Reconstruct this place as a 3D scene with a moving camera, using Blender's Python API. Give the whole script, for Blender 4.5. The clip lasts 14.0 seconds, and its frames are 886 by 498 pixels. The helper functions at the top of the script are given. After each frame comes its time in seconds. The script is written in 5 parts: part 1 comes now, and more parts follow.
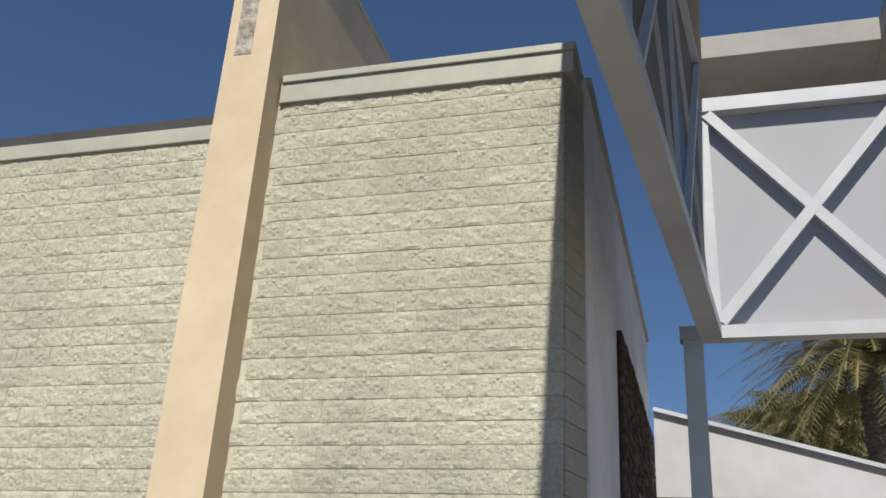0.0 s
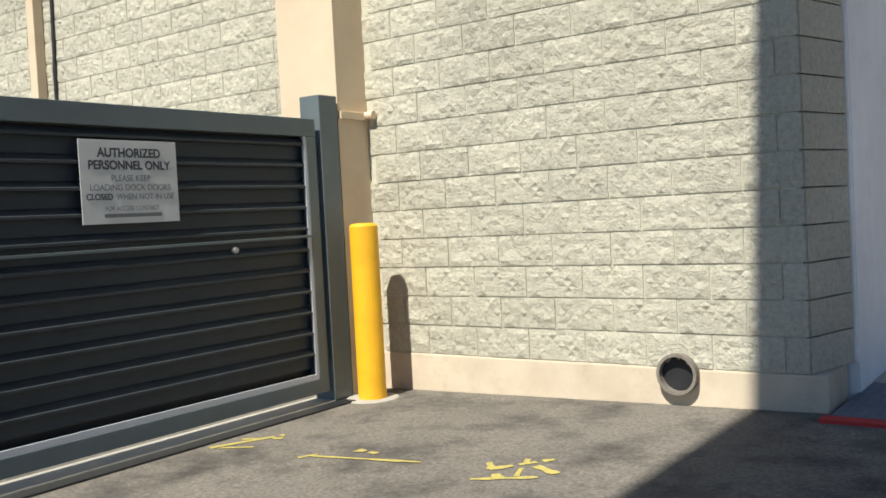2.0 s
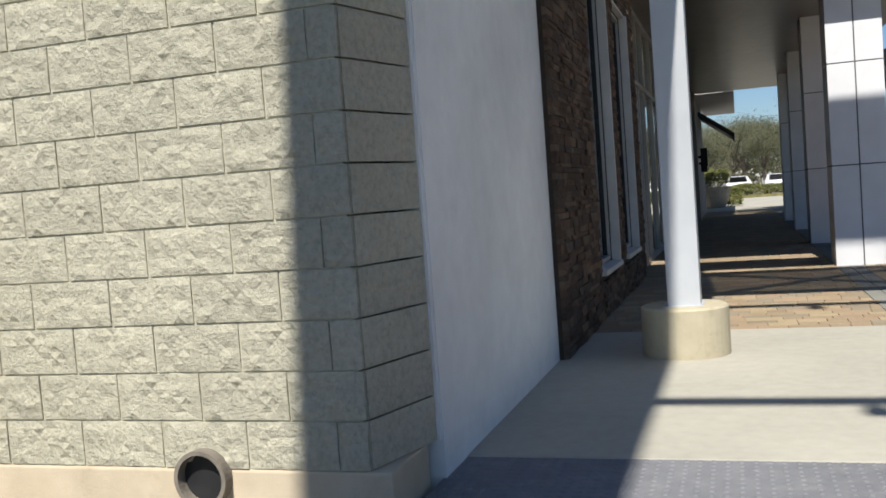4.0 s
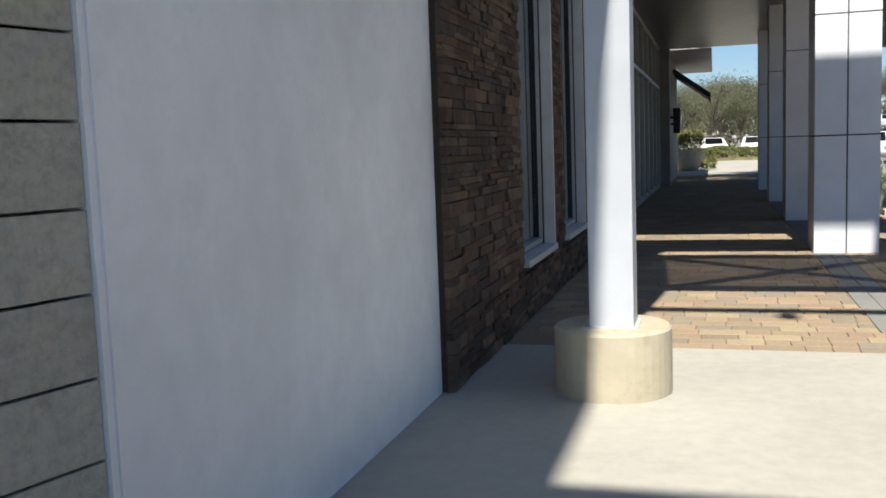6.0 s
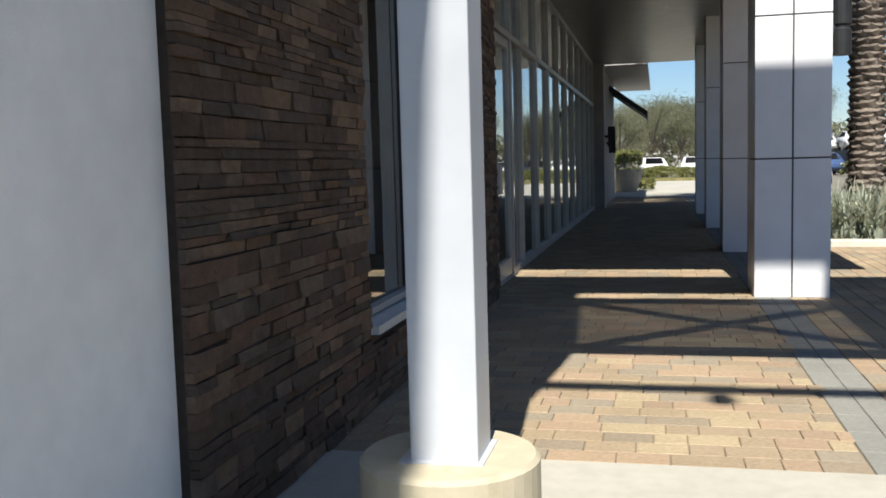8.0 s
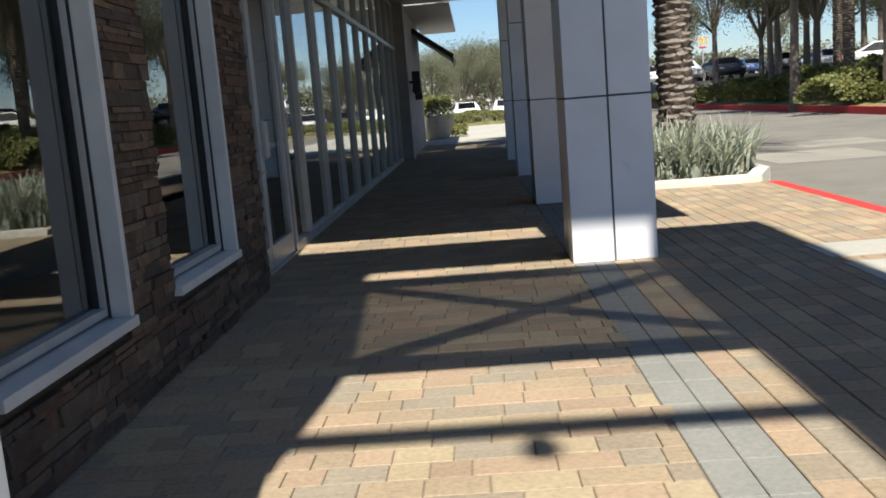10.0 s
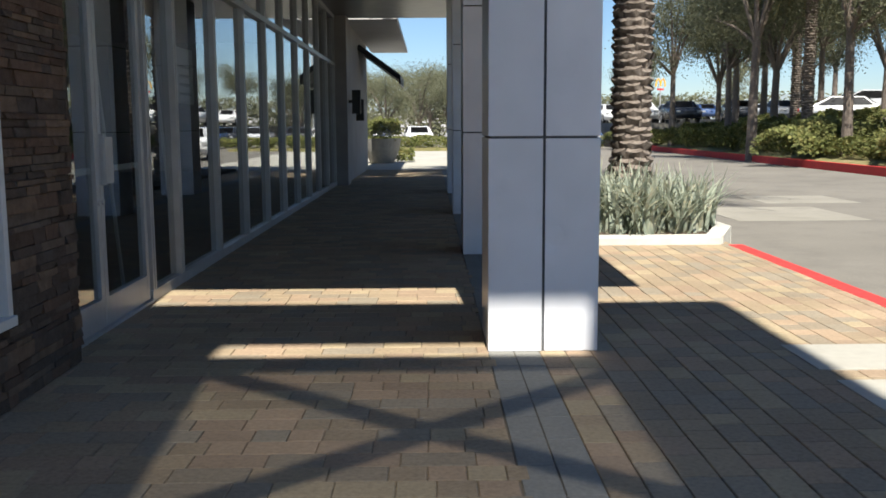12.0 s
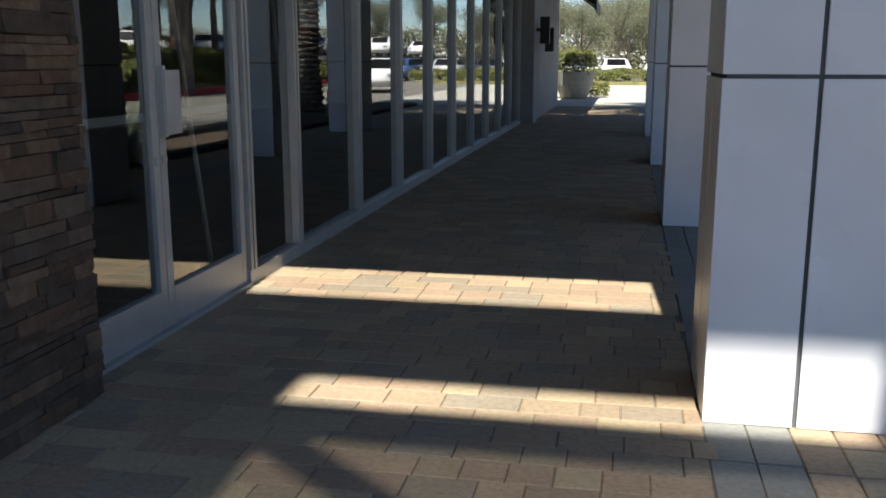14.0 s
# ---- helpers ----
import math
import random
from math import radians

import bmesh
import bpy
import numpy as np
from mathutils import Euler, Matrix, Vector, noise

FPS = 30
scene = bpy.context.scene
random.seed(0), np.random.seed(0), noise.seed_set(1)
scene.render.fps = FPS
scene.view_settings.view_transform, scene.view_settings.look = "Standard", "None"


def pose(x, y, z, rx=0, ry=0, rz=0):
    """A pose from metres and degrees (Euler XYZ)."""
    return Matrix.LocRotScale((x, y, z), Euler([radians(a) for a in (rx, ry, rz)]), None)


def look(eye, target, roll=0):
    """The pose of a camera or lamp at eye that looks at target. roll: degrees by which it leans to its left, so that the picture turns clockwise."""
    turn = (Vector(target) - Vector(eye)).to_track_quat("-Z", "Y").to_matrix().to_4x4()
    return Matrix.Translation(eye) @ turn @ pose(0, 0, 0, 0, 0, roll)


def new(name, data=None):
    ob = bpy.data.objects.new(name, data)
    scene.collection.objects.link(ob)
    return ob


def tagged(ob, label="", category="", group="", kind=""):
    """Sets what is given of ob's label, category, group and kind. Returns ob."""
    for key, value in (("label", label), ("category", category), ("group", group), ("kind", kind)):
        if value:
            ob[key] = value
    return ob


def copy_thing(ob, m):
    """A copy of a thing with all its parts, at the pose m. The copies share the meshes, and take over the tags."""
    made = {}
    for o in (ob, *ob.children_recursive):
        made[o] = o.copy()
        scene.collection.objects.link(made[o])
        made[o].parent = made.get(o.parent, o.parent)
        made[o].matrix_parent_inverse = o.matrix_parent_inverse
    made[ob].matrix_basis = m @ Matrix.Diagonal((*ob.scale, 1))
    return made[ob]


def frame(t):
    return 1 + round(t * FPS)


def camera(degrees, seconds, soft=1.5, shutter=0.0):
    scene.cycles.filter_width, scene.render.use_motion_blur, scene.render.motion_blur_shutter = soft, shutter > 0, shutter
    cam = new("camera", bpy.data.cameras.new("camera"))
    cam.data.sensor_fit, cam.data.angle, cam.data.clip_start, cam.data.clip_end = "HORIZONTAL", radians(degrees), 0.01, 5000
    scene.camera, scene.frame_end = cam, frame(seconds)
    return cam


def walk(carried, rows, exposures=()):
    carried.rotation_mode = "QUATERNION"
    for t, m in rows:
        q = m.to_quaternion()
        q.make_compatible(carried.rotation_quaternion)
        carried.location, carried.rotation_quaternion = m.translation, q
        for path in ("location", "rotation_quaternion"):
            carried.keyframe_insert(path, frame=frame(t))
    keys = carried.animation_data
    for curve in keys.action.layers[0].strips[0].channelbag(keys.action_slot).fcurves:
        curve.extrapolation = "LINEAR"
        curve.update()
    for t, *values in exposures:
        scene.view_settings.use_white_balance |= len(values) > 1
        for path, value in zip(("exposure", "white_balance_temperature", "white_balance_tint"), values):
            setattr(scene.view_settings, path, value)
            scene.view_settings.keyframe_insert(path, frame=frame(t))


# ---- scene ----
cam = camera(51.1, 14.0, soft=1.7)
PATH = [
    (0, (-0.057, -2.727, 1.156), (-0.583, -0.975, 1.965), 3.3),
    (0.4, (0.044, -2.221, 1.146), (-0.724, -0.44, 1.636), 1.3),
    (0.5, (0.049, -2.101, 1.146), (-0.694, -0.284, 1.525), -0.7),
    (0.7, (0.059, -1.859, 1.142), (-0.606, 0.02, 1.314), -2.2),
    (1, (0.095, -1.548, 1.133), (-0.523, 0.354, 1.094), -1.2),
    (1.5, (0.054, -0.998, 1.15), (-0.731, 0.836, 0.997), -0.5),
    (2, (0.15, -0.386, 1.144), (-1.022, 1.232, 1.069), -3.0),
    (2.5, (0.13, 0.078, 1.143), (-1.127, 1.633, 1.106), -0.3),
    (3, (0.146, 0.59, 1.21), (-0.982, 2.24, 1.166), -2.3),
    (3.5, (0.224, 1.01, 1.225), (-0.723, 2.77, 1.15), -3.4),
    (4, (0.244, 1.471, 1.219), (-0.368, 3.372, 1.113), -4.2),
    (4.2, (0.285, 1.66, 1.192), (-0.356, 3.549, 1.048), -5.8),
    (6.3, (0.387, 3.72, 1.305), (-0.185, 5.624, 1.086), -1.5),
    (6.5, (0.431, 3.927, 1.309), (-0.167, 5.823, 1.095), -1.8),
    (7, (0.541, 4.336, 1.341), (-0.018, 6.249, 1.182), -1.6),
    (7.2, (0.521, 4.522, 1.33), (0.009, 6.448, 1.165), -1.3),
    (9.3, (0.559, 6.482, 1.304), (0.221, 8.431, 1.008), -3.7),
    (9.5, (0.576, 6.664, 1.296), (0.353, 8.624, 0.964), -3.8),
    (10, (0.692, 7.061, 1.314), (0.606, 9.035, 1.007), -4.6),
    (10.5, (0.814, 7.466, 1.348), (0.655, 9.441, 1.08), -2.1),
    (11, (0.886, 7.937, 1.354), (0.804, 9.915, 1.067), -2.3),
    (11.5, (1.021, 8.344, 1.373), (0.958, 10.324, 1.097), -2.4),
    (12, (1.057, 8.807, 1.35), (1.082, 10.79, 1.087), -0.3),
    (12.5, (1.127, 9.299, 1.348), (1.129, 11.276, 1.042), -2.0),
    (13, (1.137, 9.783, 1.34), (0.939, 11.738, 0.968), -0.4),
    (13.5, (1.086, 10.32, 1.331), (0.832, 12.261, 0.919), -0.3),
    (14, (1.072, 10.846, 1.344), (0.694, 12.769, 0.941), -0.0),
]
walk(cam, [(t, look(eye, target, roll)) for t, eye, target, roll in PATH],
     [(0.0, 0.24), (0.5, 0.18), (1.0, 0.40), (1.5, 0.56), (2.0, 0.62), (2.5, 0.66), (3.2, 0.48), (4.2, 0.48), (6.5, 0.80), (7.2, 0.82), (9.5, 0.80), (10.5, 0.95), (12.5, 1.02), (14.0, 1.24)])

# ---- world and sun ----
SUN_EL, SUN_AZ = 54.0, -3.7     # elevation; heading of the shadows, degrees from +y towards +x
world = bpy.data.worlds.new("world")
scene.world = world
world.use_nodes = True
wn = world.node_tree
sky = wn.nodes.new("ShaderNodeTexSky")
sky.sky_type = "NISHITA"
sky.sun_disc = False
sky.sun_elevation = radians(SUN_EL)
sky.sun_rotation = radians(180 + SUN_AZ)
sky.air_density, sky.dust_density, sky.ozone_density = 1.0, 0.2, 8.0
wn.links.new(sky.outputs[0], wn.nodes["Background"].inputs[0])
wn.nodes["Background"].inputs[1].default_value = 0.066
sun_dir = Vector((math.sin(radians(SUN_AZ)) * math.cos(radians(SUN_EL)), math.cos(radians(SUN_AZ)) * math.cos(radians(SUN_EL)), -math.sin(radians(SUN_EL))))
sun_data = bpy.data.lights.new("sun", "SUN")
sun_data.energy, sun_data.angle, sun_data.color = 5.0, radians(0.55), (1.0, 0.95, 0.86)
sun = new("sun", sun_data)
sun.rotation_euler = sun_dir.to_track_quat("-Z", "Y").to_euler()
sun.location = (0, -20, 30)


# ---- materials ----
def mat(name, colours, scale=8.0, rough=0.8, bump=0.3, bump_scale=60.0, big=0.8, metal=0.0, vary=0.0, dirt=None, spec=0.4, dist=0.02, island=False):
    """Two noises mix the colours, a third gives relief; vary shifts each object or island in value."""
    m = bpy.data.materials.new(name)
    m.use_nodes = True
    n, l = m.node_tree.nodes, m.node_tree.links
    b = n["Principled BSDF"]
    b.inputs["Roughness"].default_value, b.inputs["Metallic"].default_value = rough, metal
    b.inputs["Specular IOR Level"].default_value = spec
    co = n.new("ShaderNodeTexCoord")
    geo = n.new("ShaderNodeNewGeometry")

    def tex(sc, detail=6.0, ro=0.6):
        t = n.new("ShaderNodeTexNoise")
        t.inputs["Scale"].default_value, t.inputs["Detail"].default_value, t.inputs["Roughness"].default_value = sc, detail, ro
        l.new(geo.outputs["Position"], t.inputs["Vector"])
        return t

    ramp = n.new("ShaderNodeValToRGB")
    el = ramp.color_ramp.elements
    while len(el) < len(colours):
        el.new(0.5)
    for i, c in enumerate(colours):
        el[i].position = 0.3 + 0.4 * i / max(1, len(colours) - 1)
        el[i].color = (*c, 1)
    fine = tex(scale)
    l.new(fine.outputs["Fac"], ramp.inputs[0])
    out = ramp.outputs[0]
    broad = tex(big, 4.0)
    hsv = n.new("ShaderNodeHueSaturation")
    mr = n.new("ShaderNodeMapRange")
    mr.inputs[1].default_value, mr.inputs[2].default_value, mr.inputs[3].default_value, mr.inputs[4].default_value = 0.3, 0.7, 0.88, 1.1
    l.new(broad.outputs["Fac"], mr.inputs[0])
    val = mr.outputs[0]
    if vary:
        rnd = n.new("ShaderNodeMapRange")
        rnd.inputs[3].default_value, rnd.inputs[4].default_value = 1 - vary, 1 + vary
        if island:
            l.new(geo.outputs["Random Per Island"], rnd.inputs[0])
        else:
            l.new(n.new("ShaderNodeObjectInfo").outputs["Random"], rnd.inputs[0])
        mul = n.new("ShaderNodeMath")
        mul.operation = "MULTIPLY"
        l.new(val, mul.inputs[0])
        l.new(rnd.outputs[0], mul.inputs[1])
        val = mul.outputs[0]
    l.new(val, hsv.inputs["Value"])
    l.new(out, hsv.inputs["Color"])
    out = hsv.outputs[0]
    if dirt:
        mix = n.new("ShaderNodeMix")
        mix.data_type = "RGBA"
        spots = tex(dirt[1], 8.0, 0.7)
        cut = n.new("ShaderNodeMapRange")
        start = dirt[3] if len(dirt) > 3 else 0.55
        cut.inputs[1].default_value, cut.inputs[2].default_value, cut.inputs[4].default_value = start, start + 0.2, dirt[2]
        l.new(spots.outputs["Fac"], cut.inputs[0])
        l.new(cut.outputs[0], mix.inputs["Factor"])
        l.new(out, mix.inputs["A"])
        mix.inputs["B"].default_value = (*dirt[0], 1)
        out = mix.outputs["Result"]
    l.new(out, b.inputs["Base Color"])
    if bump:
        bp = n.new("ShaderNodeBump")
        bp.inputs["Strength"].default_value, bp.inputs["Distance"].default_value = bump, dist
        l.new(tex(bump_scale, 8.0, 0.65).outputs["Fac"], bp.inputs["Height"])
        l.new(bp.outputs[0], b.inputs["Normal"])
    rr = n.new("ShaderNodeMapRange")
    rr.inputs[3].default_value, rr.inputs[4].default_value = max(0.02, rough - 0.1), min(1, rough + 0.1)
    l.new(fine.outputs["Fac"], rr.inputs[0])
    l.new(rr.outputs[0], b.inputs["Roughness"])
    return m


def palette(m, colours):
    """Each object (or island) takes one of these colours instead of the ramp's."""
    n, l = m.node_tree.nodes, m.node_tree.links
    hsv = next(q for q in n if q.bl_idname == "ShaderNodeHueSaturation")
    ramp = n.new("ShaderNodeValToRGB")
    ramp.color_ramp.interpolation = "CONSTANT"
    el = ramp.color_ramp.elements
    while len(el) < len(colours):
        el.new(0.5)
    for i, c in enumerate(colours):
        el[i].position = i / len(colours)
        el[i].color = (*c, 1)
    src = next(q for q in n if q.bl_idname in ("ShaderNodeObjectInfo",)) if any(q.bl_idname == "ShaderNodeObjectInfo" for q in n) else None
    if src:
        l.new(src.outputs["Random"], ramp.inputs[0])
    else:
        g = next(q for q in n if q.bl_idname == "ShaderNodeNewGeometry")
        l.new(g.outputs["Random Per Island"], ramp.inputs[0])
    mix = n.new("ShaderNodeMix")
    mix.data_type, mix.blend_type = "RGBA", "MULTIPLY"
    mix.inputs["Factor"].default_value = 1.0
    old = hsv.inputs["Color"].links[0].from_socket
    l.new(old, mix.inputs["A"])
    l.new(ramp.outputs[0], mix.inputs["B"])
    l.new(mix.outputs["Result"], hsv.inputs["Color"])
    return m


def glass(name, tint=(0.82, 0.88, 0.87)):
    m = bpy.data.materials.new(name)
    m.use_nodes = True
    b = m.node_tree.nodes["Principled BSDF"]
    b.inputs["Base Color"].default_value = (*tint, 1)
    b.inputs["Roughness"].default_value, b.inputs["IOR"].default_value, b.inputs["Transmission Weight"].default_value = 0.0, 1.85, 1.0
    return m


def sheet(name, colour, through_light):
    """A fine mesh sheet that lets part of the sun through."""
    m = bpy.data.materials.new(name)
    m.use_nodes = True
    n, l = m.node_tree.nodes, m.node_tree.links
    b = n["Principled BSDF"]
    b.inputs["Base Color"].default_value = (*colour, 1)
    b.inputs["Roughness"].default_value = 0.6
    mix, tr = n.new("ShaderNodeMixShader"), n.new("ShaderNodeBsdfTransparent")
    mix.inputs[0].default_value = through_light
    l.new(b.outputs[0], mix.inputs[1])
    l.new(tr.outputs[0], mix.inputs[2])
    l.new(mix.outputs[0], n["Material Output"].inputs[0])
    return m


def c3(h):
    return tuple(((int(h[i:i + 2], 16) / 255) / 12.92 if int(h[i:i + 2], 16) < 11 else ((int(h[i:i + 2], 16) / 255 + 0.055) / 1.055) ** 2.4) for i in (0, 2, 4))


M_BLOCK = mat("split_face_block", [(0.40, 0.383, 0.302), (0.495, 0.474, 0.376), (0.555, 0.532, 0.424)], 34, 0.95, 0.75, 62, 0.7, vary=0.06, spec=0.12, dist=0.018, dirt=((0.29, 0.278, 0.215), 14, 0.45))
M_BLOCKS = mat("split_face_block_far", [(0.40, 0.383, 0.302), (0.495, 0.474, 0.376), (0.555, 0.532, 0.424)], 34, 0.95, 0.75, 62, 0.7, vary=0.06, spec=0.12, dist=0.018, dirt=((0.29, 0.278, 0.215), 14, 0.45), island=True)
M_MORTAR = mat("mortar", [(0.50, 0.485, 0.385), (0.60, 0.58, 0.465)], 30, 0.95, 0.5, 90, spec=0.1)
M_CREAM = mat("cream_stucco", [(0.60, 0.48, 0.335), (0.65, 0.53, 0.375)], 5, 0.9, 0.35, 120, 0.6, spec=0.2, dist=0.004, dirt=((0.50, 0.40, 0.28), 2.5, 0.25))
M_PLINTH = mat("cream_plinth", [(0.52, 0.44, 0.325), (0.60, 0.515, 0.39)], 6, 0.9, 0.35, 90, 1.4, spec=0.2, dist=0.005, dirt=((0.30, 0.25, 0.18), 4.0, 0.5))
M_COPING = mat("coping_paint", [(0.37, 0.37, 0.31), (0.42, 0.42, 0.35)], 5, 0.55, 0.1, 80, spec=0.4, dist=0.003)
M_STUCCO = mat("white_stucco", [(0.78, 0.78, 0.765), (0.84, 0.84, 0.825)], 7, 0.9, 0.5, 160, 0.9, spec=0.2, dist=0.003, dirt=((0.55, 0.55, 0.54), 1.8, 0.35))
M_STONE = palette(mat("ledgestone", [(0.8, 0.8, 0.8), (1.0, 1.0, 1.0), (1.2, 1.2, 1.2)], 16, 0.92, 0.9, 45, 2.0, vary=0.16, spec=0.12, dist=0.02), [(0.125, 0.088, 0.066), (0.11, 0.084, 0.066), (0.15, 0.10, 0.072), (0.145, 0.112, 0.086), (0.095, 0.076, 0.062), (0.165, 0.115, 0.08)])
M_STONES = palette(mat("ledgestone_far", [(0.8, 0.8, 0.8), (1.0, 1.0, 1.0), (1.2, 1.2, 1.2)], 16, 0.92, 0.9, 45, 2.0, vary=0.16, spec=0.12, dist=0.02, island=True), [(0.125, 0.088, 0.066), (0.11, 0.084, 0.066), (0.15, 0.10, 0.072), (0.145, 0.112, 0.086), (0.095, 0.076, 0.062), (0.165, 0.115, 0.08)])
M_DARK = mat("dark_backing", [(0.07, 0.055, 0.045), (0.10, 0.08, 0.065)], 20, 0.95, 0.2, 60, spec=0.1)
M_ASPHALT = mat("asphalt", [(0.105, 0.097, 0.083), (0.172, 0.158, 0.134), (0.25, 0.23, 0.196)], 55, 0.93, 0.9, 120, 1.3, spec=0.2, dist=0.005, dirt=((0.055, 0.052, 0.048), 2.3, 0.85, 0.47))
M_ROAD = mat("road_asphalt", [(0.165, 0.154, 0.132), (0.215, 0.20, 0.172)], 60, 0.93, 0.4, 200, 0.25, spec=0.2, dist=0.004, dirt=((0.13, 0.12, 0.105), 0.8, 0.7, 0.48))
M_CONC = mat("concrete", [(0.37, 0.355, 0.305), (0.42, 0.403, 0.348)], 12, 0.88, 0.25, 140, 0.5, spec=0.25, dist=0.003, dirt=((0.31, 0.295, 0.25), 2.2, 0.5))
M_PATCHED = mat("patched_road", [(0.24, 0.226, 0.19), (0.30, 0.283, 0.24)], 40, 0.93, 0.4, 180, 0.5, spec=0.2, dist=0.004, dirt=((0.19, 0.18, 0.155), 1.5, 0.6, 0.5))
M_PIPE = mat("stained_pipe", [(0.17, 0.15, 0.125), (0.25, 0.225, 0.19)], 22, 0.9, 0.4, 80, 3.0, spec=0.2, dist=0.004, dirt=((0.08, 0.07, 0.06), 14, 0.6))
M_KERB = mat("kerb_concrete", [(0.50, 0.48, 0.42), (0.58, 0.56, 0.49)], 14, 0.9, 0.3, 120, 0.9, spec=0.2, dist=0.004, dirt=((0.40, 0.38, 0.32), 3.5, 0.5))
M_PED = mat("pedestal_concrete", [(0.40, 0.36, 0.26), (0.48, 0.43, 0.32)], 8, 0.88, 0.3, 100, 1.5, spec=0.2, dist=0.004, dirt=((0.29, 0.24, 0.15), 5, 0.7))
M_TACTILE = mat("tactile_paving", [(0.16, 0.165, 0.18), (0.20, 0.205, 0.22)], 10, 0.85, 0.2, 120, 0.7, spec=0.3, dist=0.003, dirt=((0.28, 0.28, 0.28), 5, 0.4))
M_RED = mat("red_paint", [(0.50, 0.035, 0.035), (0.60, 0.06, 0.05)], 20, 0.75, 0.3, 120, 2.0, spec=0.3, dist=0.003, dirt=((0.25, 0.10, 0.08), 30, 0.5))
M_PAVER = palette(mat("paver", [(0.82, 0.82, 0.82), (1.0, 1.0, 1.0), (1.15, 1.15, 1.15)], 40, 0.9, 0.45, 160, 1.2, vary=0.08, spec=0.06, dist=0.004), [(0.345, 0.27, 0.18), (0.31, 0.243, 0.165), (0.27, 0.223, 0.162), (0.305, 0.228, 0.158), (0.35, 0.282, 0.184), (0.26, 0.222, 0.166), (0.325, 0.242, 0.165)])
M_PAVERS = palette(mat("paver_far", [(0.82, 0.82, 0.82), (1.0, 1.0, 1.0), (1.15, 1.15, 1.15)], 40, 0.9, 0.45, 160, 1.2, vary=0.08, spec=0.06, dist=0.004, island=True), [(0.345, 0.27, 0.18), (0.31, 0.243, 0.165), (0.27, 0.223, 0.162), (0.305, 0.228, 0.158), (0.35, 0.282, 0.184), (0.26, 0.222, 0.166), (0.325, 0.242, 0.165)])
M_PAVER_G = mat("grey_paver", [(0.20, 0.20, 0.18), (0.26, 0.255, 0.23)], 40, 0.9, 0.45, 160, 1.2, vary=0.08, spec=0.06, dist=0.004)
M_SAND = mat("joint_sand", [(0.18, 0.15, 0.11), (0.24, 0.20, 0.15)], 60, 0.95, 0.3, 200, spec=0.1)
M_STEEL = mat("white_painted_steel", [(0.46, 0.485, 0.52), (0.50, 0.525, 0.56)], 3, 0.42, 0.06, 60, 0.7, spec=0.5, dist=0.002, dirt=((0.40, 0.42, 0.45), 9, 0.3))
M_PANEL = mat("metal_cladding", [(0.68, 0.69, 0.72), (0.72, 0.73, 0.76)], 2, 0.38, 0.05, 8, 0.5, spec=0.5, dist=0.002, dirt=((0.5, 0.51, 0.55), 3, 0.25))
M_REVEAL = mat("dark_joint", [(0.09, 0.095, 0.10), (0.12, 0.125, 0.13)], 20, 0.7, 0.1, 60, spec=0.3)
# soffit metal, its colour lowered to deepen the shade in the arcade
M_SOFFIT = mat("darkened_soffit_metal", [(0.11, 0.102, 0.095), (0.14, 0.13, 0.122)], 4, 0.32, 0.1, 30, 0.6, spec=0.6, dist=0.003)
M_FASCIA = mat("fascia_paint", [(0.47, 0.46, 0.47), (0.51, 0.50, 0.51)], 3, 0.6, 0.08, 60, 0.6, spec=0.4, dist=0.003)
M_ROOFGREY = mat("roof_slab_paint", [(0.30, 0.285, 0.27), (0.35, 0.33, 0.31)], 4, 0.7, 0.1, 60, spec=0.3, dist=0.003)
# darker copy of the mesh sheet, with the roof slab's shade in its colour
M_SHEET_SHADED = sheet("shaded_mesh_sheet", (0.10, 0.11, 0.13), 0.3)
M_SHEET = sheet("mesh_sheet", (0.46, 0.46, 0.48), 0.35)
M_ALU = mat("anodised_aluminium", [(0.38, 0.385, 0.38), (0.46, 0.465, 0.46)], 6, 0.42, 0.05, 90, metal=0.25, spec=0.5, dist=0.002)
M_WINFRAME = mat("white_window_frame", [(0.52, 0.53, 0.52), (0.60, 0.61, 0.60)], 5, 0.5, 0.08, 70, spec=0.4, dist=0.002, dirt=((0.45, 0.46, 0.46), 8, 0.3))
M_GATE = mat("grey_green_steel", [(0.105, 0.132, 0.138), (0.128, 0.155, 0.16)], 5, 0.55, 0.08, 70, 1.2, spec=0.4, dist=0.002, dirt=((0.11, 0.125, 0.125), 7, 0.4))
M_SLAT = mat("gate_slat", [(0.032, 0.040, 0.046), (0.044, 0.053, 0.059)], 5, 0.6, 0.08, 70, 1.2, spec=0.35, dist=0.002, dirt=((0.07, 0.075, 0.075), 7, 0.3))
M_YELLOW = mat("yellow_paint", [(0.82, 0.42, 0.015), (0.87, 0.47, 0.02)], 6, 0.55, 0.08, 60, 2.0, spec=0.4, dist=0.002, dirt=((0.55, 0.30, 0.03), 9, 0.25))
M_SIGN = mat("sign_plate", [(0.52, 0.53, 0.52), (0.57, 0.58, 0.57)], 10, 0.6, 0.03, 60, spec=0.4)
M_INK = mat("dark_ink", [(0.05, 0.055, 0.06), (0.07, 0.075, 0.08)], 30, 0.7, 0.0, spec=0.3)
M_INK2 = mat("faded_ink", [(0.13, 0.14, 0.14), (0.18, 0.19, 0.19)], 30, 0.7, 0.0, spec=0.3)
M_BLACK = mat("black_metal_and_shade", [(0.015, 0.016, 0.018), (0.025, 0.026, 0.028)], 8, 0.5, 0.05, 60, spec=0.4)
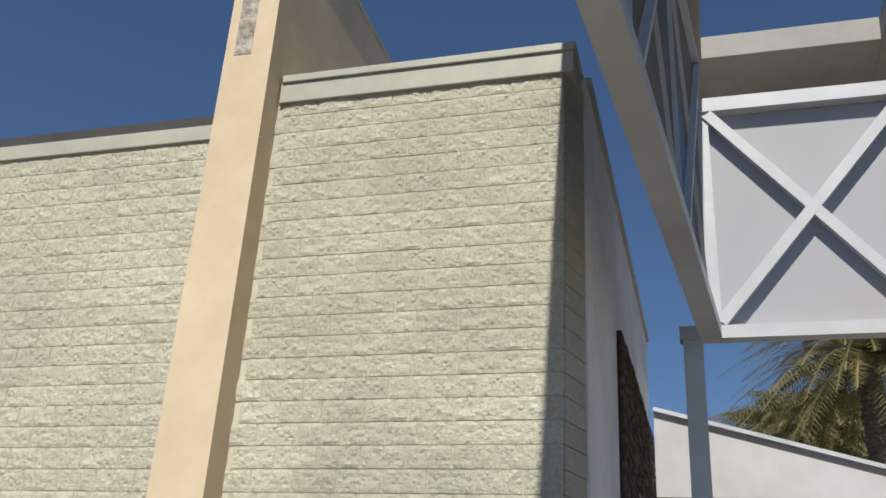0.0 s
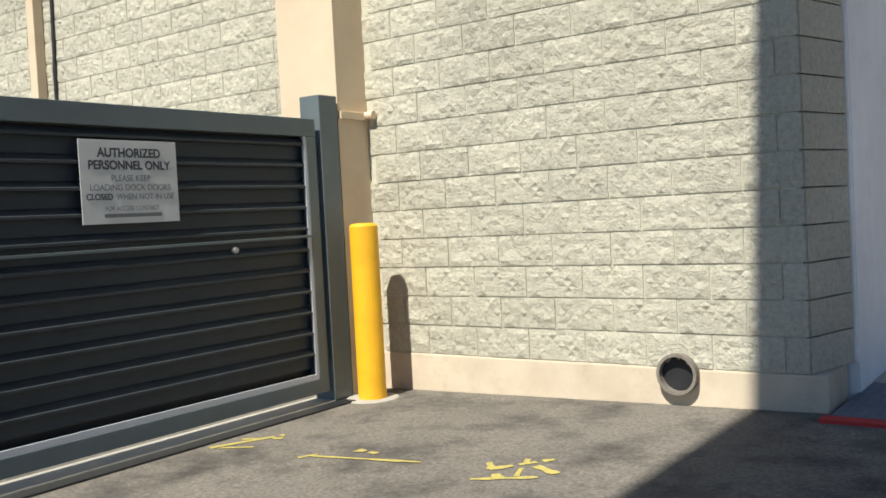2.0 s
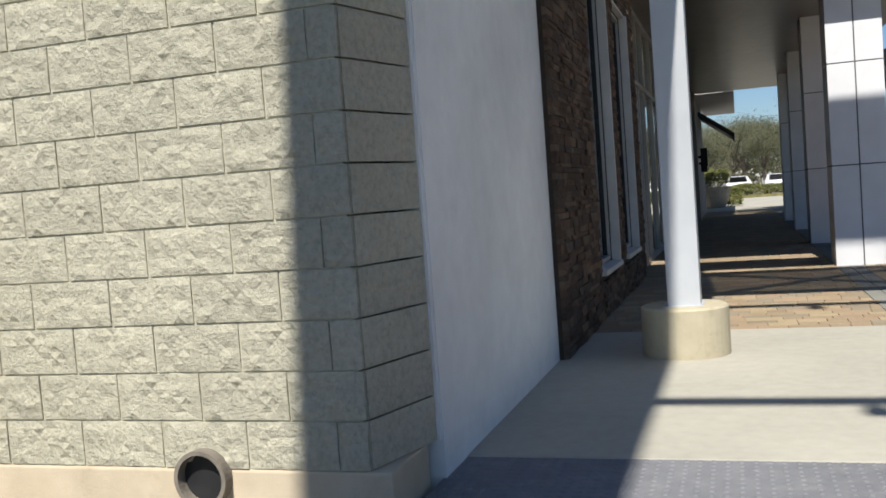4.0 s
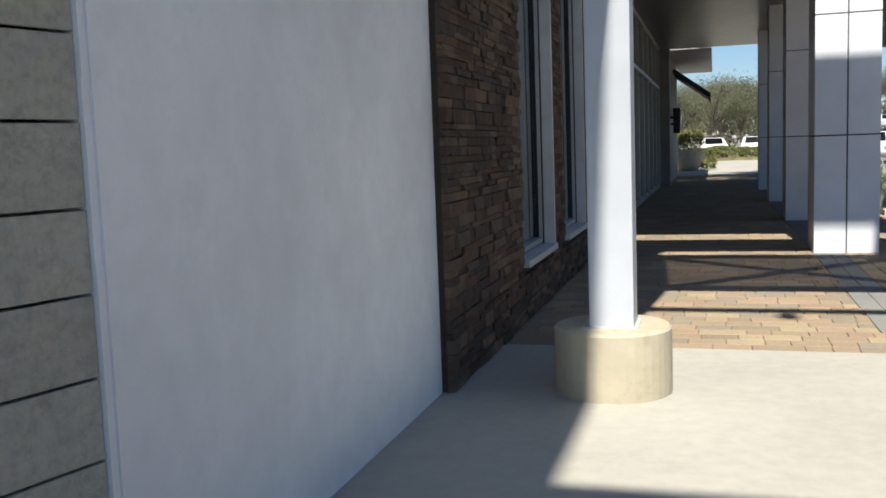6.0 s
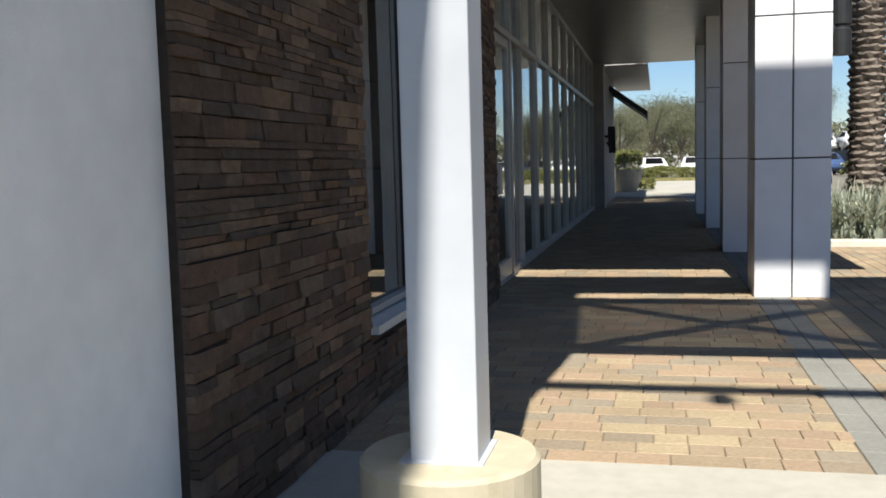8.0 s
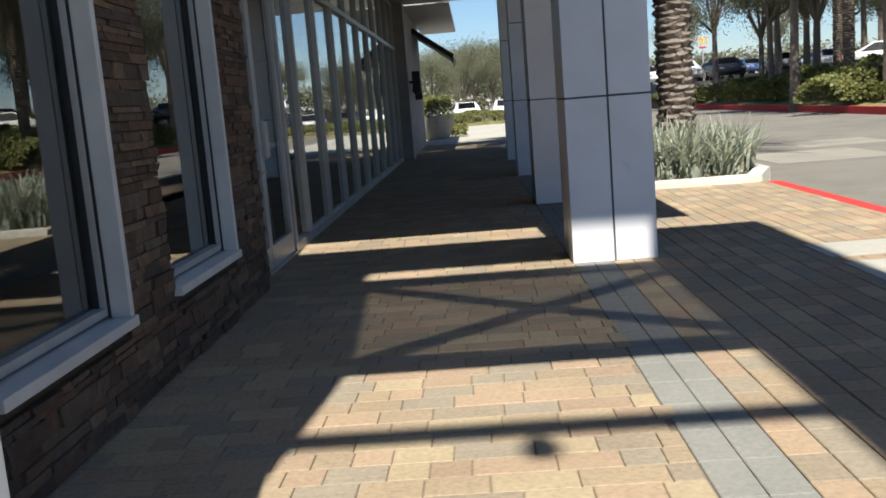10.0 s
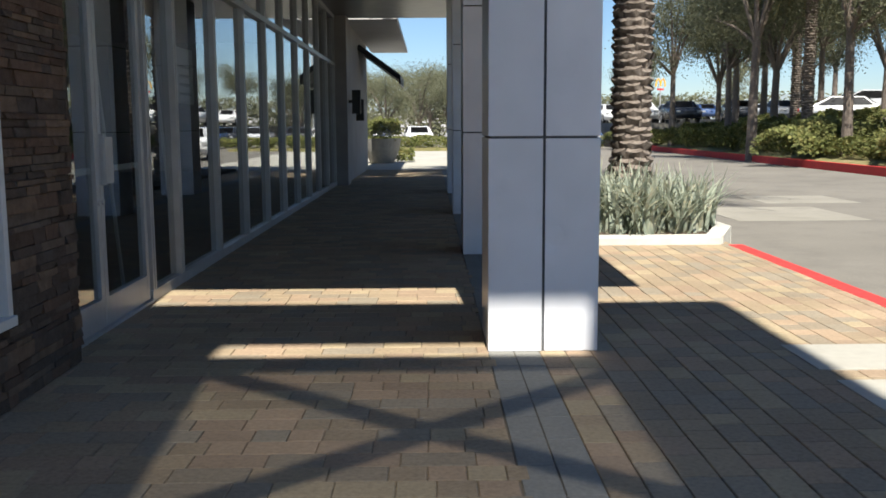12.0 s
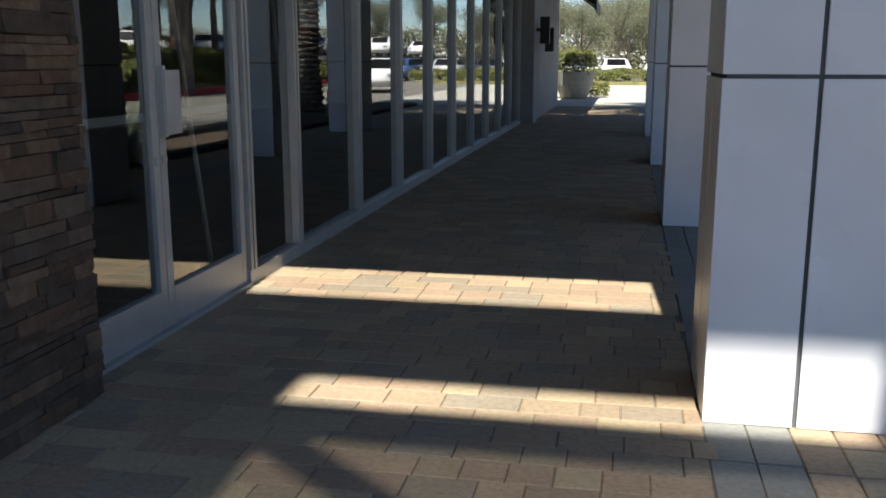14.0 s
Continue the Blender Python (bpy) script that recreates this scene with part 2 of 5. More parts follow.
M_GLASS = glass("storefront_glass")
# near-black colour carries the shade of the unlit room behind the glass
M_UNLIT_ROOM = mat("unlit_interior", [(0.05, 0.05, 0.05), (0.065, 0.065, 0.065)], 3, 0.9, 0.1, 30, spec=0.2)
M_BARK = mat("tree_bark", [(0.13, 0.105, 0.085), (0.21, 0.175, 0.145)], 18, 0.95, 0.8, 30, 2.0, spec=0.1, dist=0.03)
M_PALM = mat("palm_boot", [(0.11, 0.09, 0.075), (0.18, 0.15, 0.125), (0.25, 0.215, 0.18)], 12, 0.95, 0.8, 40, 2.0, spec=0.1, dist=0.02)
M_LEAF = mat("tree_leaf", [(0.13, 0.14, 0.085), (0.16, 0.165, 0.10), (0.20, 0.195, 0.125)], 3, 0.7, 0.0, big=0.4, vary=0.2, spec=0.2, island=True)
M_HEDGE = mat("hedge_leaf", [(0.09, 0.115, 0.035), (0.17, 0.185, 0.06), (0.28, 0.25, 0.09)], 4, 0.7, 0.0, big=0.5, vary=0.35, spec=0.3, island=True)
M_AGAVE = mat("blue_green_blade", [(0.23, 0.27, 0.21), (0.33, 0.37, 0.29), (0.50, 0.47, 0.33)], 6, 0.6, 0.0, big=1.5, vary=0.25, spec=0.35, island=True)
M_FROND = mat("palm_frond", [(0.12, 0.13, 0.05), (0.20, 0.18, 0.075), (0.30, 0.23, 0.11)], 2, 0.65, 0.0, big=0.6, vary=0.3, spec=0.35, island=True)
def leafy(m, share=0.4):
    """Thin leaves let part of the light through."""
    n, l = m.node_tree.nodes, m.node_tree.links
    b = n["Principled BSDF"]
    tr, mix = n.new("ShaderNodeBsdfTranslucent"), n.new("ShaderNodeMixShader")
    mix.inputs[0].default_value = share
    l.new(b.inputs["Base Color"].links[0].from_socket, tr.inputs[0])
    l.new(b.outputs[0], mix.inputs[1])
    l.new(tr.outputs[0], mix.inputs[2])
    l.new(mix.outputs[0], n["Material Output"].inputs[0])


for m in (M_LEAF, M_HEDGE, M_AGAVE, M_FROND):
    leafy(m)
M_SOIL = mat("mulch", [(0.07, 0.055, 0.04), (0.13, 0.10, 0.075)], 30, 0.95, 0.8, 60, spec=0.1, dist=0.03)
M_LAWN = mat("ground_cover", [(0.12, 0.14, 0.05), (0.22, 0.20, 0.09), (0.31, 0.25, 0.14)], 3, 0.95, 0.5, 20, 0.3, spec=0.1, dist=0.05)
# blue-grey tint carries the haze of distance
M_HILL = mat("haze_tinted_hillside", [(0.20, 0.24, 0.25), (0.26, 0.29, 0.29)], 0.05, 0.95, 0.0, big=0.01, spec=0.05)
M_SPRAY_Y = mat("yellow_marking", [(0.56, 0.47, 0.12), (0.32, 0.275, 0.11)], 60, 0.85, 0.3, 200, spec=0.2)
M_SPRAY_G = mat("green_marking", [(0.13, 0.21, 0.17), (0.17, 0.27, 0.22)], 60, 0.85, 0.3, 200, spec=0.2)
M_SPRAY_B = mat("blue_marking", [(0.10, 0.14, 0.24), (0.13, 0.17, 0.28)], 60, 0.85, 0.3, 200, spec=0.2)
M_PATCH = mat("peeled_surface", [(0.20, 0.17, 0.14), (0.42, 0.38, 0.33), (0.62, 0.58, 0.52)], 9, 0.95, 1.0, 18, 2.0, spec=0.1, dist=0.03)
M_PAPER = mat("paper", [(0.55, 0.57, 0.58), (0.6, 0.62, 0.63)], 4, 0.8, 0.0)
# pot concrete, darkened in colour for the shade around it
M_POT = mat("shaded_planter_concrete", [(0.21, 0.205, 0.19), (0.26, 0.255, 0.235)], 8, 0.8, 0.2, 60, spec=0.3)


# ---- mesh helpers ----
def box(bm, x0, x1, y0, y1, z0, z1, bevel=0.0):
    r = bmesh.ops.create_cube(bm, size=1.0)
    for v in r["verts"]:
        v.co = ((x0 + x1) / 2 + v.co.x * (x1 - x0), (y0 + y1) / 2 + v.co.y * (y1 - y0), (z0 + z1) / 2 + v.co.z * (z1 - z0))
    if bevel:
        es = list({e for v in r["verts"] for e in v.link_edges})
        bmesh.ops.bevel(bm, geom=es, offset=bevel, segments=2, affect="EDGES", profile=0.6)
    return bm


def boxes(*dims, bevel=0.0):
    bm = bmesh.new()
    for d in dims:
        box(bm, *d, bevel=bevel)
    return bm


def bar(bm, a, b, w, h, up=(0, 0, 1)):
    """A rectangular bar from a to b, w wide and h deep (towards up)."""
    a, b = Vector(a), Vector(b)
    d = (b - a).normalized()
    s = d.cross(Vector(up)).normalized()
    u = s.cross(d)
    vs = [bm.verts.new(p + s * i * w / 2 + u * j * h / 2) for p in (a, b) for i, j in ((-1, -1), (1, -1), (1, 1), (-1, 1))]
    for q in ((0, 1, 2, 3), (7, 6, 5, 4), (0, 4, 5, 1), (1, 5, 6, 2), (2, 6, 7, 3), (3, 7, 4, 0)):
        bm.faces.new([vs[i] for i in q])
    return bm


def tube(bm, pts, radii, seg=10, cap=True):
    rings = []
    for i, p in enumerate(pts):
        p = Vector(p)
        d = (Vector(pts[min(i + 1, len(pts) - 1)]) - Vector(pts[max(i - 1, 0)])).normalized()
        s = d.cross(Vector((0.3, 0.9, 0.1)) if abs(d.z) > 0.7 else Vector((0, 0, 1))).normalized()
        u = s.cross(d)
        rings.append([bm.verts.new(p + (s * math.cos(a) + u * math.sin(a)) * radii[i]) for a in [2 * math.pi * k / seg for k in range(seg)]])
    for r0, r1 in zip(rings, rings[1:]):
        for k in range(seg):
            bm.faces.new((r0[k], r0[(k + 1) % seg], r1[(k + 1) % seg], r1[k]))
    if cap:
        bm.faces.new(rings[0][::-1])
        bm.faces.new(rings[-1])
    return bm


def finish(name, bm, material, smooth=False):
    bmesh.ops.recalc_face_normals(bm, faces=bm.faces)
    me = bpy.data.meshes.new(name)
    bm.to_mesh(me)
    bm.free()
    me.materials.append(material)
    if smooth:
        for p in me.polygons:
            p.use_smooth = True
    return me


def thing(name, bm, material, label="", category="", group="", kind="", smooth=False):
    return tagged(new(name, finish(name, bm, material, smooth)), label, category, group, kind)


def part(name, bm, material, parent, label="", smooth=False):
    ob = new(name, finish(name, bm, material, smooth))
    ob.parent = parent
    if label:
        ob["label"] = label
    return ob


def holder(name, x, y, z, label, category, group=""):
    ob = new(name)
    ob.location = (x, y, z)
    return tagged(ob, label, category, group)


def structure(name, bm, material, label, category):
    return thing(name, bm, material, label, category, kind="structure")


# ---- ground ----
structure("ground", boxes((-60, 160, -70, 260, -0.55, -0.35)), M_LAWN, "dry ground cover reaching to the horizon", "ground")


def bank(x, y):
    """Height of the planted bank and of the raised car park to the east."""
    if x >= 25.5:
        return 1.85
    if y >= 69 and x > 13:
        return 1.5
    if x > 13.95 and -12 < y < 66.5:
        return 0.02 + (x - 13.95) * 0.158
    return 0.0


def asphalt_z(x):
    return -0.03 + 0.022 * min(0, x + 1.0)


bm = bmesh.new()
xs = [-26, -14, -9, -6, -4, -2.5, -1.0, 1.0, 2.6, 9, 40]
ys = [-40, -12, -4, 0, 2, 4.55]
grid = [[bm.verts.new((x, y, asphalt_z(x))) for x in xs] for y in ys]
for j in range(len(ys) - 1):
    for i in range(len(xs) - 1):
        bm.faces.new((grid[j][i], grid[j][i + 1], grid[j + 1][i + 1], grid[j + 1][i]))
row = [bm.verts.new((x, 5.1, asphalt_z(x))) for x in xs if x <= -1.0]
for i in range(len(row) - 1):
    bm.faces.new((grid[-1][i], grid[-1][i + 1], row[i + 1], row[i]))
structure("driveway", bm, M_ASPHALT, "worn grey asphalt driveway", "driveway")
structure("road_patch", boxes((5.8, 7.9, 23.0, 25.4, -0.14, -0.126), (7.4, 9.2, 26.2, 28.0, -0.14, -0.126)), M_PATCHED, "pale repaired patches in the road", "road patch")
structure("road", boxes((4.6, 26, 4.55, 150, -0.35, -0.13)), M_ROAD, "sun-bleached pale asphalt road", "road")
structure("walkway", boxes((-1.1, 4.42, 5.62, 9.28, -0.3, 0.0), bevel=0.006), M_CONC, "pale concrete walkway slab", "walkway")
structure("pavement", boxes((-1.2, 4.42, 9.28, 38.2, -0.3, -0.011)), M_SAND, "tan and grey brick-paved arcade floor", "pavement")
structure("pavement_beyond", boxes((-6.0, 4.42, 38.2, 60, -0.3, -0.01)), M_CONC, "pale paving beyond the arcade", "pavement")

structure("concrete_insert", boxes((3.2, 4.42, 13.78, 14.36, -0.03, 0.006), (3.2, 4.42, 12.1, 13.56, -0.03, 0.006), bevel=0.003), M_CONC, "pale concrete strips set into the brick paving", "paving")

# tactile strip with its domes, and the red line before it
strip = structure("tactile_strip", boxes((-1.06, 4.42, 4.66, 5.62, -0.3, -0.006)), M_TACTILE, "dark grey tactile warning strip", "tactile paving")
bm = bmesh.new()
for iy in range(17):
    for ix in range(70):
        x, y = -1.02 + ix * 0.058, 4.70 + iy * 0.056
        vs = [bm.verts.new((x + 0.012 * math.cos(a), y + 0.012 * math.sin(a), -0.001)) for a in [k * math.pi / 3 for k in range(6)]]
        lo = [bm.verts.new((x + 0.018 * math.cos(a), y + 0.018 * math.sin(a), -0.007)) for a in [k * math.pi / 3 for k in range(6)]]
        bm.faces.new(vs)
        for k in range(6):
            bm.faces.new((lo[k], lo[(k + 1) % 6], vs[(k + 1) % 6], vs[k]))
tagged(part("domes", bm, M_TACTILE, strip), kind="stuff")
structure("red_line", boxes((-1.10, 4.5, 4.555, 4.66, -0.25, -0.012)), M_RED, "worn red painted line along the kerb", "road marking")

# ---- block building ----
Y0, BW, BH = 4.80, 0.4064, 0.2032
Z0 = 0.17
structure("wall_south", boxes((-4.25, -1.21, Y0 - 0.0005, 5.25, -0.3, 6.42)), M_MORTAR, "pale split-face concrete block wall, partly sunlit", "wall")
structure("wall_south_west", boxes((-16, -4.72, Y0 + 0.017, 5.25, -0.3, 6.08)), M_MORTAR, "lower pale split-face concrete block wall", "wall")
structure("plinth", boxes((-4.2, -1.1, Y0 - 0.012, 5.24, -0.25, Z0), bevel=0.012), M_PLINTH, "cream painted base course", "plinth")
structure("plinth_west", boxes((-16, -4.74, Y0 + 0.008, 5.24, -0.35, Z0), bevel=0.012), M_PLINTH, "cream painted base course", "plinth")
structure("coping", boxes((-4.20, -1.09, Y0 - 0.05, 5.4, 6.42, 6.66), (-4.18, -1.07, Y0 - 0.075, 5.4, 6.66, 6.745), bevel=0.01), M_COPING, "pale green-grey sheet metal coping", "coping")
structure("coping_west", boxes((-16, -4.74, Y0 - 0.02, 5.4, 6.08, 6.26), bevel=0.01), M_COPING, "pale green-grey sheet metal coping", "coping")

# tall cream fin wall with a slanted top
bm = bmesh.new()
prof = [(4.48, -0.3), (7.9, -0.3), (7.9, 9.1), (4.48, 9.1)]
a = [bm.verts.new((-4.77, y, z)) for y, z in prof]
b = [bm.verts.new((-4.22, y, z)) for y, z in prof]
bm.faces.new(a)
bm.faces.new(b[::-1])
for k in range(4):
    bm.faces.new((a[k], b[k], b[(k + 1) % 4], a[(k + 1) % 4]))
fin = structure("fin_wall", bm, M_CREAM, "tall cream stucco fin wall", "wall")
part("peeling_patch", boxes((-4.66, -4.46, 4.474, 4.482, 6.9, 7.95)), M_PATCH, fin, "weathered bare patch")
part("flashing", boxes((-4.80, -4.19, 4.45, 7.93, 9.1, 9.15)), M_COPING, fin)

# white stucco wall, stone wall, and the parapet above
structure("wall_white", boxes((-1.5, -1.045, 5.29, 8.03, -0.1, 4.9)), M_STUCCO, "smooth white stucco wall", "wall")
structure("wall_parapet", boxes((-1.5, -1.045, 5.29, 13.9, 4.9, 6.7)), M_STUCCO, "smooth white stucco parapet", "wall")
structure("parapet_cap", boxes((-1.55, -1.0, 5.42, 13.93, 6.7, 6.78)), M_COPING, "thin metal parapet cap", "coping")
bm = bmesh.new()
for i in range(60):
    z0, z1 = Z0 + i * 0.11, Z0 + (i + 1) * 0.11
    if z1 < 6.4:
        box(bm, -1.14, -1.052 + 0.010 * noise.noise((0, 0, i * 0.7)), 5.262, 5.30, z0, z1)
structure("edge_trim", bm, M_STUCCO, "ragged white stucco edge at the block corner", "trim")
WINS = [(9.98, 11.25, 0.43, 3.3), (11.9, 13.21, 0.43, 3.3)]
XS = -0.965
dims = [(-1.45, XS - 0.045, 8.05, WINS[0][0], -0.1, 4.9), (-1.45, XS - 0.045, WINS[0][1], WINS[1][0], -0.1, 4.9), (-1.45, XS - 0.045, WINS[1][1], 13.92, -0.1, 4.9), (-1.125, XS - 0.045, 13.92, 14.09, -0.02, 3.84)]
for y0, y1, z0, z1 in WINS:
    dims += [(-1.45, XS - 0.045, y0, y1, -0.1, z0), (-1.45, XS - 0.045, y0, y1, z1, 4.9)]
structure("wall_stone", boxes(*dims), M_DARK, "dark brown stacked ledgestone wall in shade", "wall")
# room shell behind the glass, its shade put into the near-black colour
structure("inner_wall", boxes((-9, -8.8, 5.3, 38, 0, 6.7), (-9, -1.5, 5.25, 5.35, 0, 6.7), (-9, -1.5, 37.8, 38, 0, 6.7), (-9.0, -1.46, 13.4, 13.5, 0, 6.5)), M_UNLIT_ROOM, "interior wall coloured near-black for an unlit room", "wall")
structure("floor", boxes((-9, -1.2, 5.3, 38, -0.2, 0.0)), M_UNLIT_ROOM, "interior floor coloured near-black for an unlit room", "floor")
structure("ceiling", boxes((-9, -1.15, 5.3, 38, 3.9, 4.1)), M_UNLIT_ROOM, "interior ceiling coloured near-black for an unlit room", "ceiling")
structure("roof", boxes((-16, -1.5, 5.25, 38, 6.0, 6.1)), M_ROOFGREY, "flat grey building roof", "roof")

# ---- windows in the stone wall ----
for i, (y0, y1, z0, z1) in enumerate(WINS):
    w = structure(f"window_{i + 1}", boxes((XS - 0.16, XS - 0.09, y0 + 0.03, y0 + 0.07, z0 + 0.045, z1 - 0.03), (XS - 0.16, XS - 0.09, y1 - 0.07, y1 - 0.03, z0 + 0.045, z1 - 0.03), (XS - 0.16, XS - 0.09, y0 + 0.07, y1 - 0.07, z1 - 0.07, z1 - 0.03), (XS - 0.16, XS - 0.09, y0 + 0.07, y1 - 0.07, z0 + 0.045, z0 + 0.085), bevel=0.003), M_ALU, "tall white-framed window set into the stone wall", "window")
    part("window_frame", boxes((XS - 0.155, XS - 0.07, y0, y0 + 0.029, z0 + 0.03, z1), (XS - 0.08, XS + 0.012, y1 - 0.05, y1, z0 + 0.03, z1), (XS - 0.08, XS - 0.01, y0 + 0.029, y1 - 0.05, z1 - 0.028, z1), bevel=0.004), M_WINFRAME, w, "white outer frame")
    part("seal", boxes((XS - 0.09, XS - 0.08, y1 - 0.06, y1 - 0.03, z0 + 0.05, z1 - 0.03), (XS - 0.155, XS - 0.12, y1 - 0.08, y1 - 0.07, z0 + 0.085, z1 - 0.07)), M_BLACK, w)
    part("window_sill", boxes((XS - 0.16, XS + 0.03, y0 + 0.002, y1 + 0.004, z0 - 0.02, z0 + 0.03), bevel=0.005), M_WINFRAME, w)
    p = part("pane", boxes((XS - 0.152, XS - 0.144, y0 + 0.07, y1 - 0.07, z0 + 0.085, z1 - 0.07)), M_GLASS, w)
    p.visible_shadow = False

# ---- storefront ----
XG = -1.17
YD0, YD1, YE = 13.98, 15.98, 30.4
front = structure("storefront", boxes((XG - 0.06, XG + 0.05, YD1, YE, -0.02, 0.085), bevel=0.004), M_ALU, "long aluminium-framed glass shopfront", "storefront")
part("header", boxes((XG - 0.06, XG + 0.05, YD0, YE, 2.72, 2.79), bevel=0.004), M_ALU, front)
part("top_rail", boxes((XG - 0.06, XG + 0.05, YD0, YE, 3.78, 3.86), bevel=0.004), M_ALU, front)
muls = [16.04, 16.89, 18.41, 19.89, 21.37, 22.85, 24.33, 25.81, 27.29, 28.77, 30.25]
for y in muls:
    part("mullion", boxes((XG - 0.06, XG + 0.05, y - 0.045, y - 0.012, 0.085, 3.78), (XG - 0.06, XG + 0.05, y + 0.012, y + 0.045, 0.085, 3.78), (XG - 0.03, XG + 0.02, y - 0.012, y + 0.012, 0.085, 3.78)), M_ALU, front)
for y0, y1 in zip(muls, muls[1:]):
    for z0, z1 in ((0.085, 2.72), (2.79, 3.78)):
        p = part("pane", boxes((XG - 0.012, XG - 0.002, y0 + 0.045, y1 - 0.045, z0, z1)), M_GLASS, front)
        p.visible_shadow = False
p = part("pane", boxes((XG - 0.012, XG - 0.002, YD0 + 0.04, YD1 - 0.02, 2.79, 3.78)), M_GLASS, front)
p.visible_shadow = False


def door(name, y0, y1, hinge_far, label):
    w = 0.062
    d = structure(name, boxes((XG - 0.03, XG + 0.03, y0, y0 + w, 0.02, 2.70), (XG - 0.03, XG + 0.03, y1 - w, y1, 0.02, 2.70), (XG - 0.03, XG + 0.03, y0 + w, y1 - w, 2.60, 2.70), bevel=0.004), M_ALU, label, "door")
    part("kick_plate", boxes((XG - 0.03, XG + 0.03, y0 + w, y1 - w, 0.02, 0.215), bevel=0.004), M_ALU, d)
    part("mid_rail", boxes((XG - 0.04, XG - 0.008, y0 + w, y1 - w, 1.05, 1.09)), M_ALU, d)
    p = part("pane", boxes((XG - 0.006, XG + 0.002, y0 + w, y1 - w, 0.215, 2.60)), M_GLASS, d)
    p.visible_shadow = False
    yh = y0 + 0.035 if hinge_far else y1 - 0.03
    if hinge_far:
        part("pull_plate", boxes((XG + 0.060, XG + 0.070, yh - 0.02, yh + 0.13, 0.98, 1.29), bevel=0.004), M_ALU, d, "brushed metal pull plate")
        part("pull_arm", boxes((XG + 0.03, XG + 0.061, yh - 0.025, yh + 0.005, 0.97, 1.31), bevel=0.003), M_ALU, d)
    bm = bmesh.new()
    tube(bm, [(XG + 0.028, yh - 0.01, 0.86), (XG + 0.042, yh - 0.01, 0.86)], [0.022, 0.02], 12)
    part("lock", bm, M_ALU, d, "round metal lock")
    return d


door("door_1", YD0 + 0.05, 14.985, False, "closed glass door with an aluminium frame")
door("door_2", 14.995, 15.97, True, "closed glass door with an aluminium frame")
part("jamb", boxes((XG - 0.06, XG + 0.05, YD0 - 0.02, YD0 + 0.045, 0.0, 2.72)), M_ALU, front)
part("threshold", boxes((XG - 0.06, XG + 0.06, YD0, YD1, -0.02, 0.018)), M_ALU, front)

# pier at the far end and the building beyond
structure("pier", boxes((-2.0, -0.86, 30.42, 31.2, -0.05, 3.86)), M_ROOFGREY, "grey panel-clad pier at the arcade's end", "pier")
structure("wall_far", boxes((-2.0, -0.95, 31.2, 38.6, -0.05, 5.2), (-2.2, -1.5, 38.6, 46, -0.05, 5.2)), M_ROOFGREY, "grey clad wall beyond the arcade", "wall")

# ---- arcade columns ----
def column(x, y, label):
    c = holder("clad_column", x, y, 0, label, "column", "arcade columns")
    w, d, h = 0.66, 0.66, 3.86
    part("core", boxes((0.015, w - 0.015, 0.015, d - 0.015, -0.03, h)), M_REVEAL, c)
    g = 0.008
    for z0, z1 in ((0.0, 1.275), (1.29, 2.565), (2.58, h)):
        for i in (0, 1):
            x0, x1 = i * w / 2 + (g if i else 0), (i + 1) * w / 2 - (0 if i else g)
            part("panel", boxes((x0, x1, 0.0, 0.014, z0, z1), bevel=0.003), M_PANEL, c)
            part("panel", boxes((x0, x1, d - 0.014, d, z0, z1), bevel=0.003), M_PANEL, c)
            y0, y1 = 0.015 + i * (d - 0.03) / 2 + (g if i else 0), 0.015 + (i + 1) * (d - 0.03) / 2 - (0 if i else g)
            part("panel", boxes((0.0, 0.014, y0, y1, z0, z1), bevel=0.003), M_PANEL, c)
            part("panel", boxes((w - 0.014, w, y0, y1, z0, z1), bevel=0.003), M_PANEL, c)
    return c


COLS = [14.27, 18.55, 23.1, 27.6]
first = column(1.395, COLS[0], "pale grey metal-clad column with a small dent")
for y in COLS[1:]:
    tagged(copy_thing(first, pose(1.395, y, 0)), "pale grey metal-clad square column")

# a shallow dent in one panel of the nearest column
bm = bmesh.new()
nx, nz = 22, 60
g = []
for j in range(nz + 1):
    r = []
    for i in range(nx + 1):
        x, z = 0.338 + (0.66 - 0.338) * i / nx, 0.01 + 1.26 * j / nz
        d2 = ((x - 0.40) / 0.05) ** 2 + ((z - 0.70) / 0.06) ** 2
        r.append(bm.verts.new((x, -0.002 + 0.012 * math.exp(-d2) - 0.003 * math.exp(-d2 / 5), z)))
    g.append(r)
for j in range(nz):
    for i in range(nx):
        bm.faces.new((g[j][i], g[j][i + 1], g[j + 1][i + 1], g[j + 1][i]))
part("dented_panel", bm, M_PANEL, first, "dented cladding panel", smooth=True)

# ---- arcade canopy ----
bm = bmesh.new()
prof = [(-0.955, 3.86), (3.0, 3.86), (3.0, 4.25), (-0.955, 5.35)]
a = [bm.verts.new((x, 13.7, z)) for x, z in prof]
b = [bm.verts.new((x, 13.95, z)) for x, z in prof]
bm.faces.new(a)
bm.faces.new(b[::-1])
for k in range(4):
    bm.faces.new((a[k], b[k], b[(k + 1) % 4], a[(k + 1) % 4]))
structure("canopy_fascia", bm, M_FASCIA, "pale grey tapered fascia of the arcade roof", "fascia")
bm = bmesh.new()
bar(bm, (-0.955, 13.68, 5.37), (3.02, 13.68, 4.265), 0.12, 0.07)
structure("fascia_flashing", bm, M_STEEL, "white metal edge along the fascia top", "trim")
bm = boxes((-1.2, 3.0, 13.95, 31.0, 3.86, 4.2))
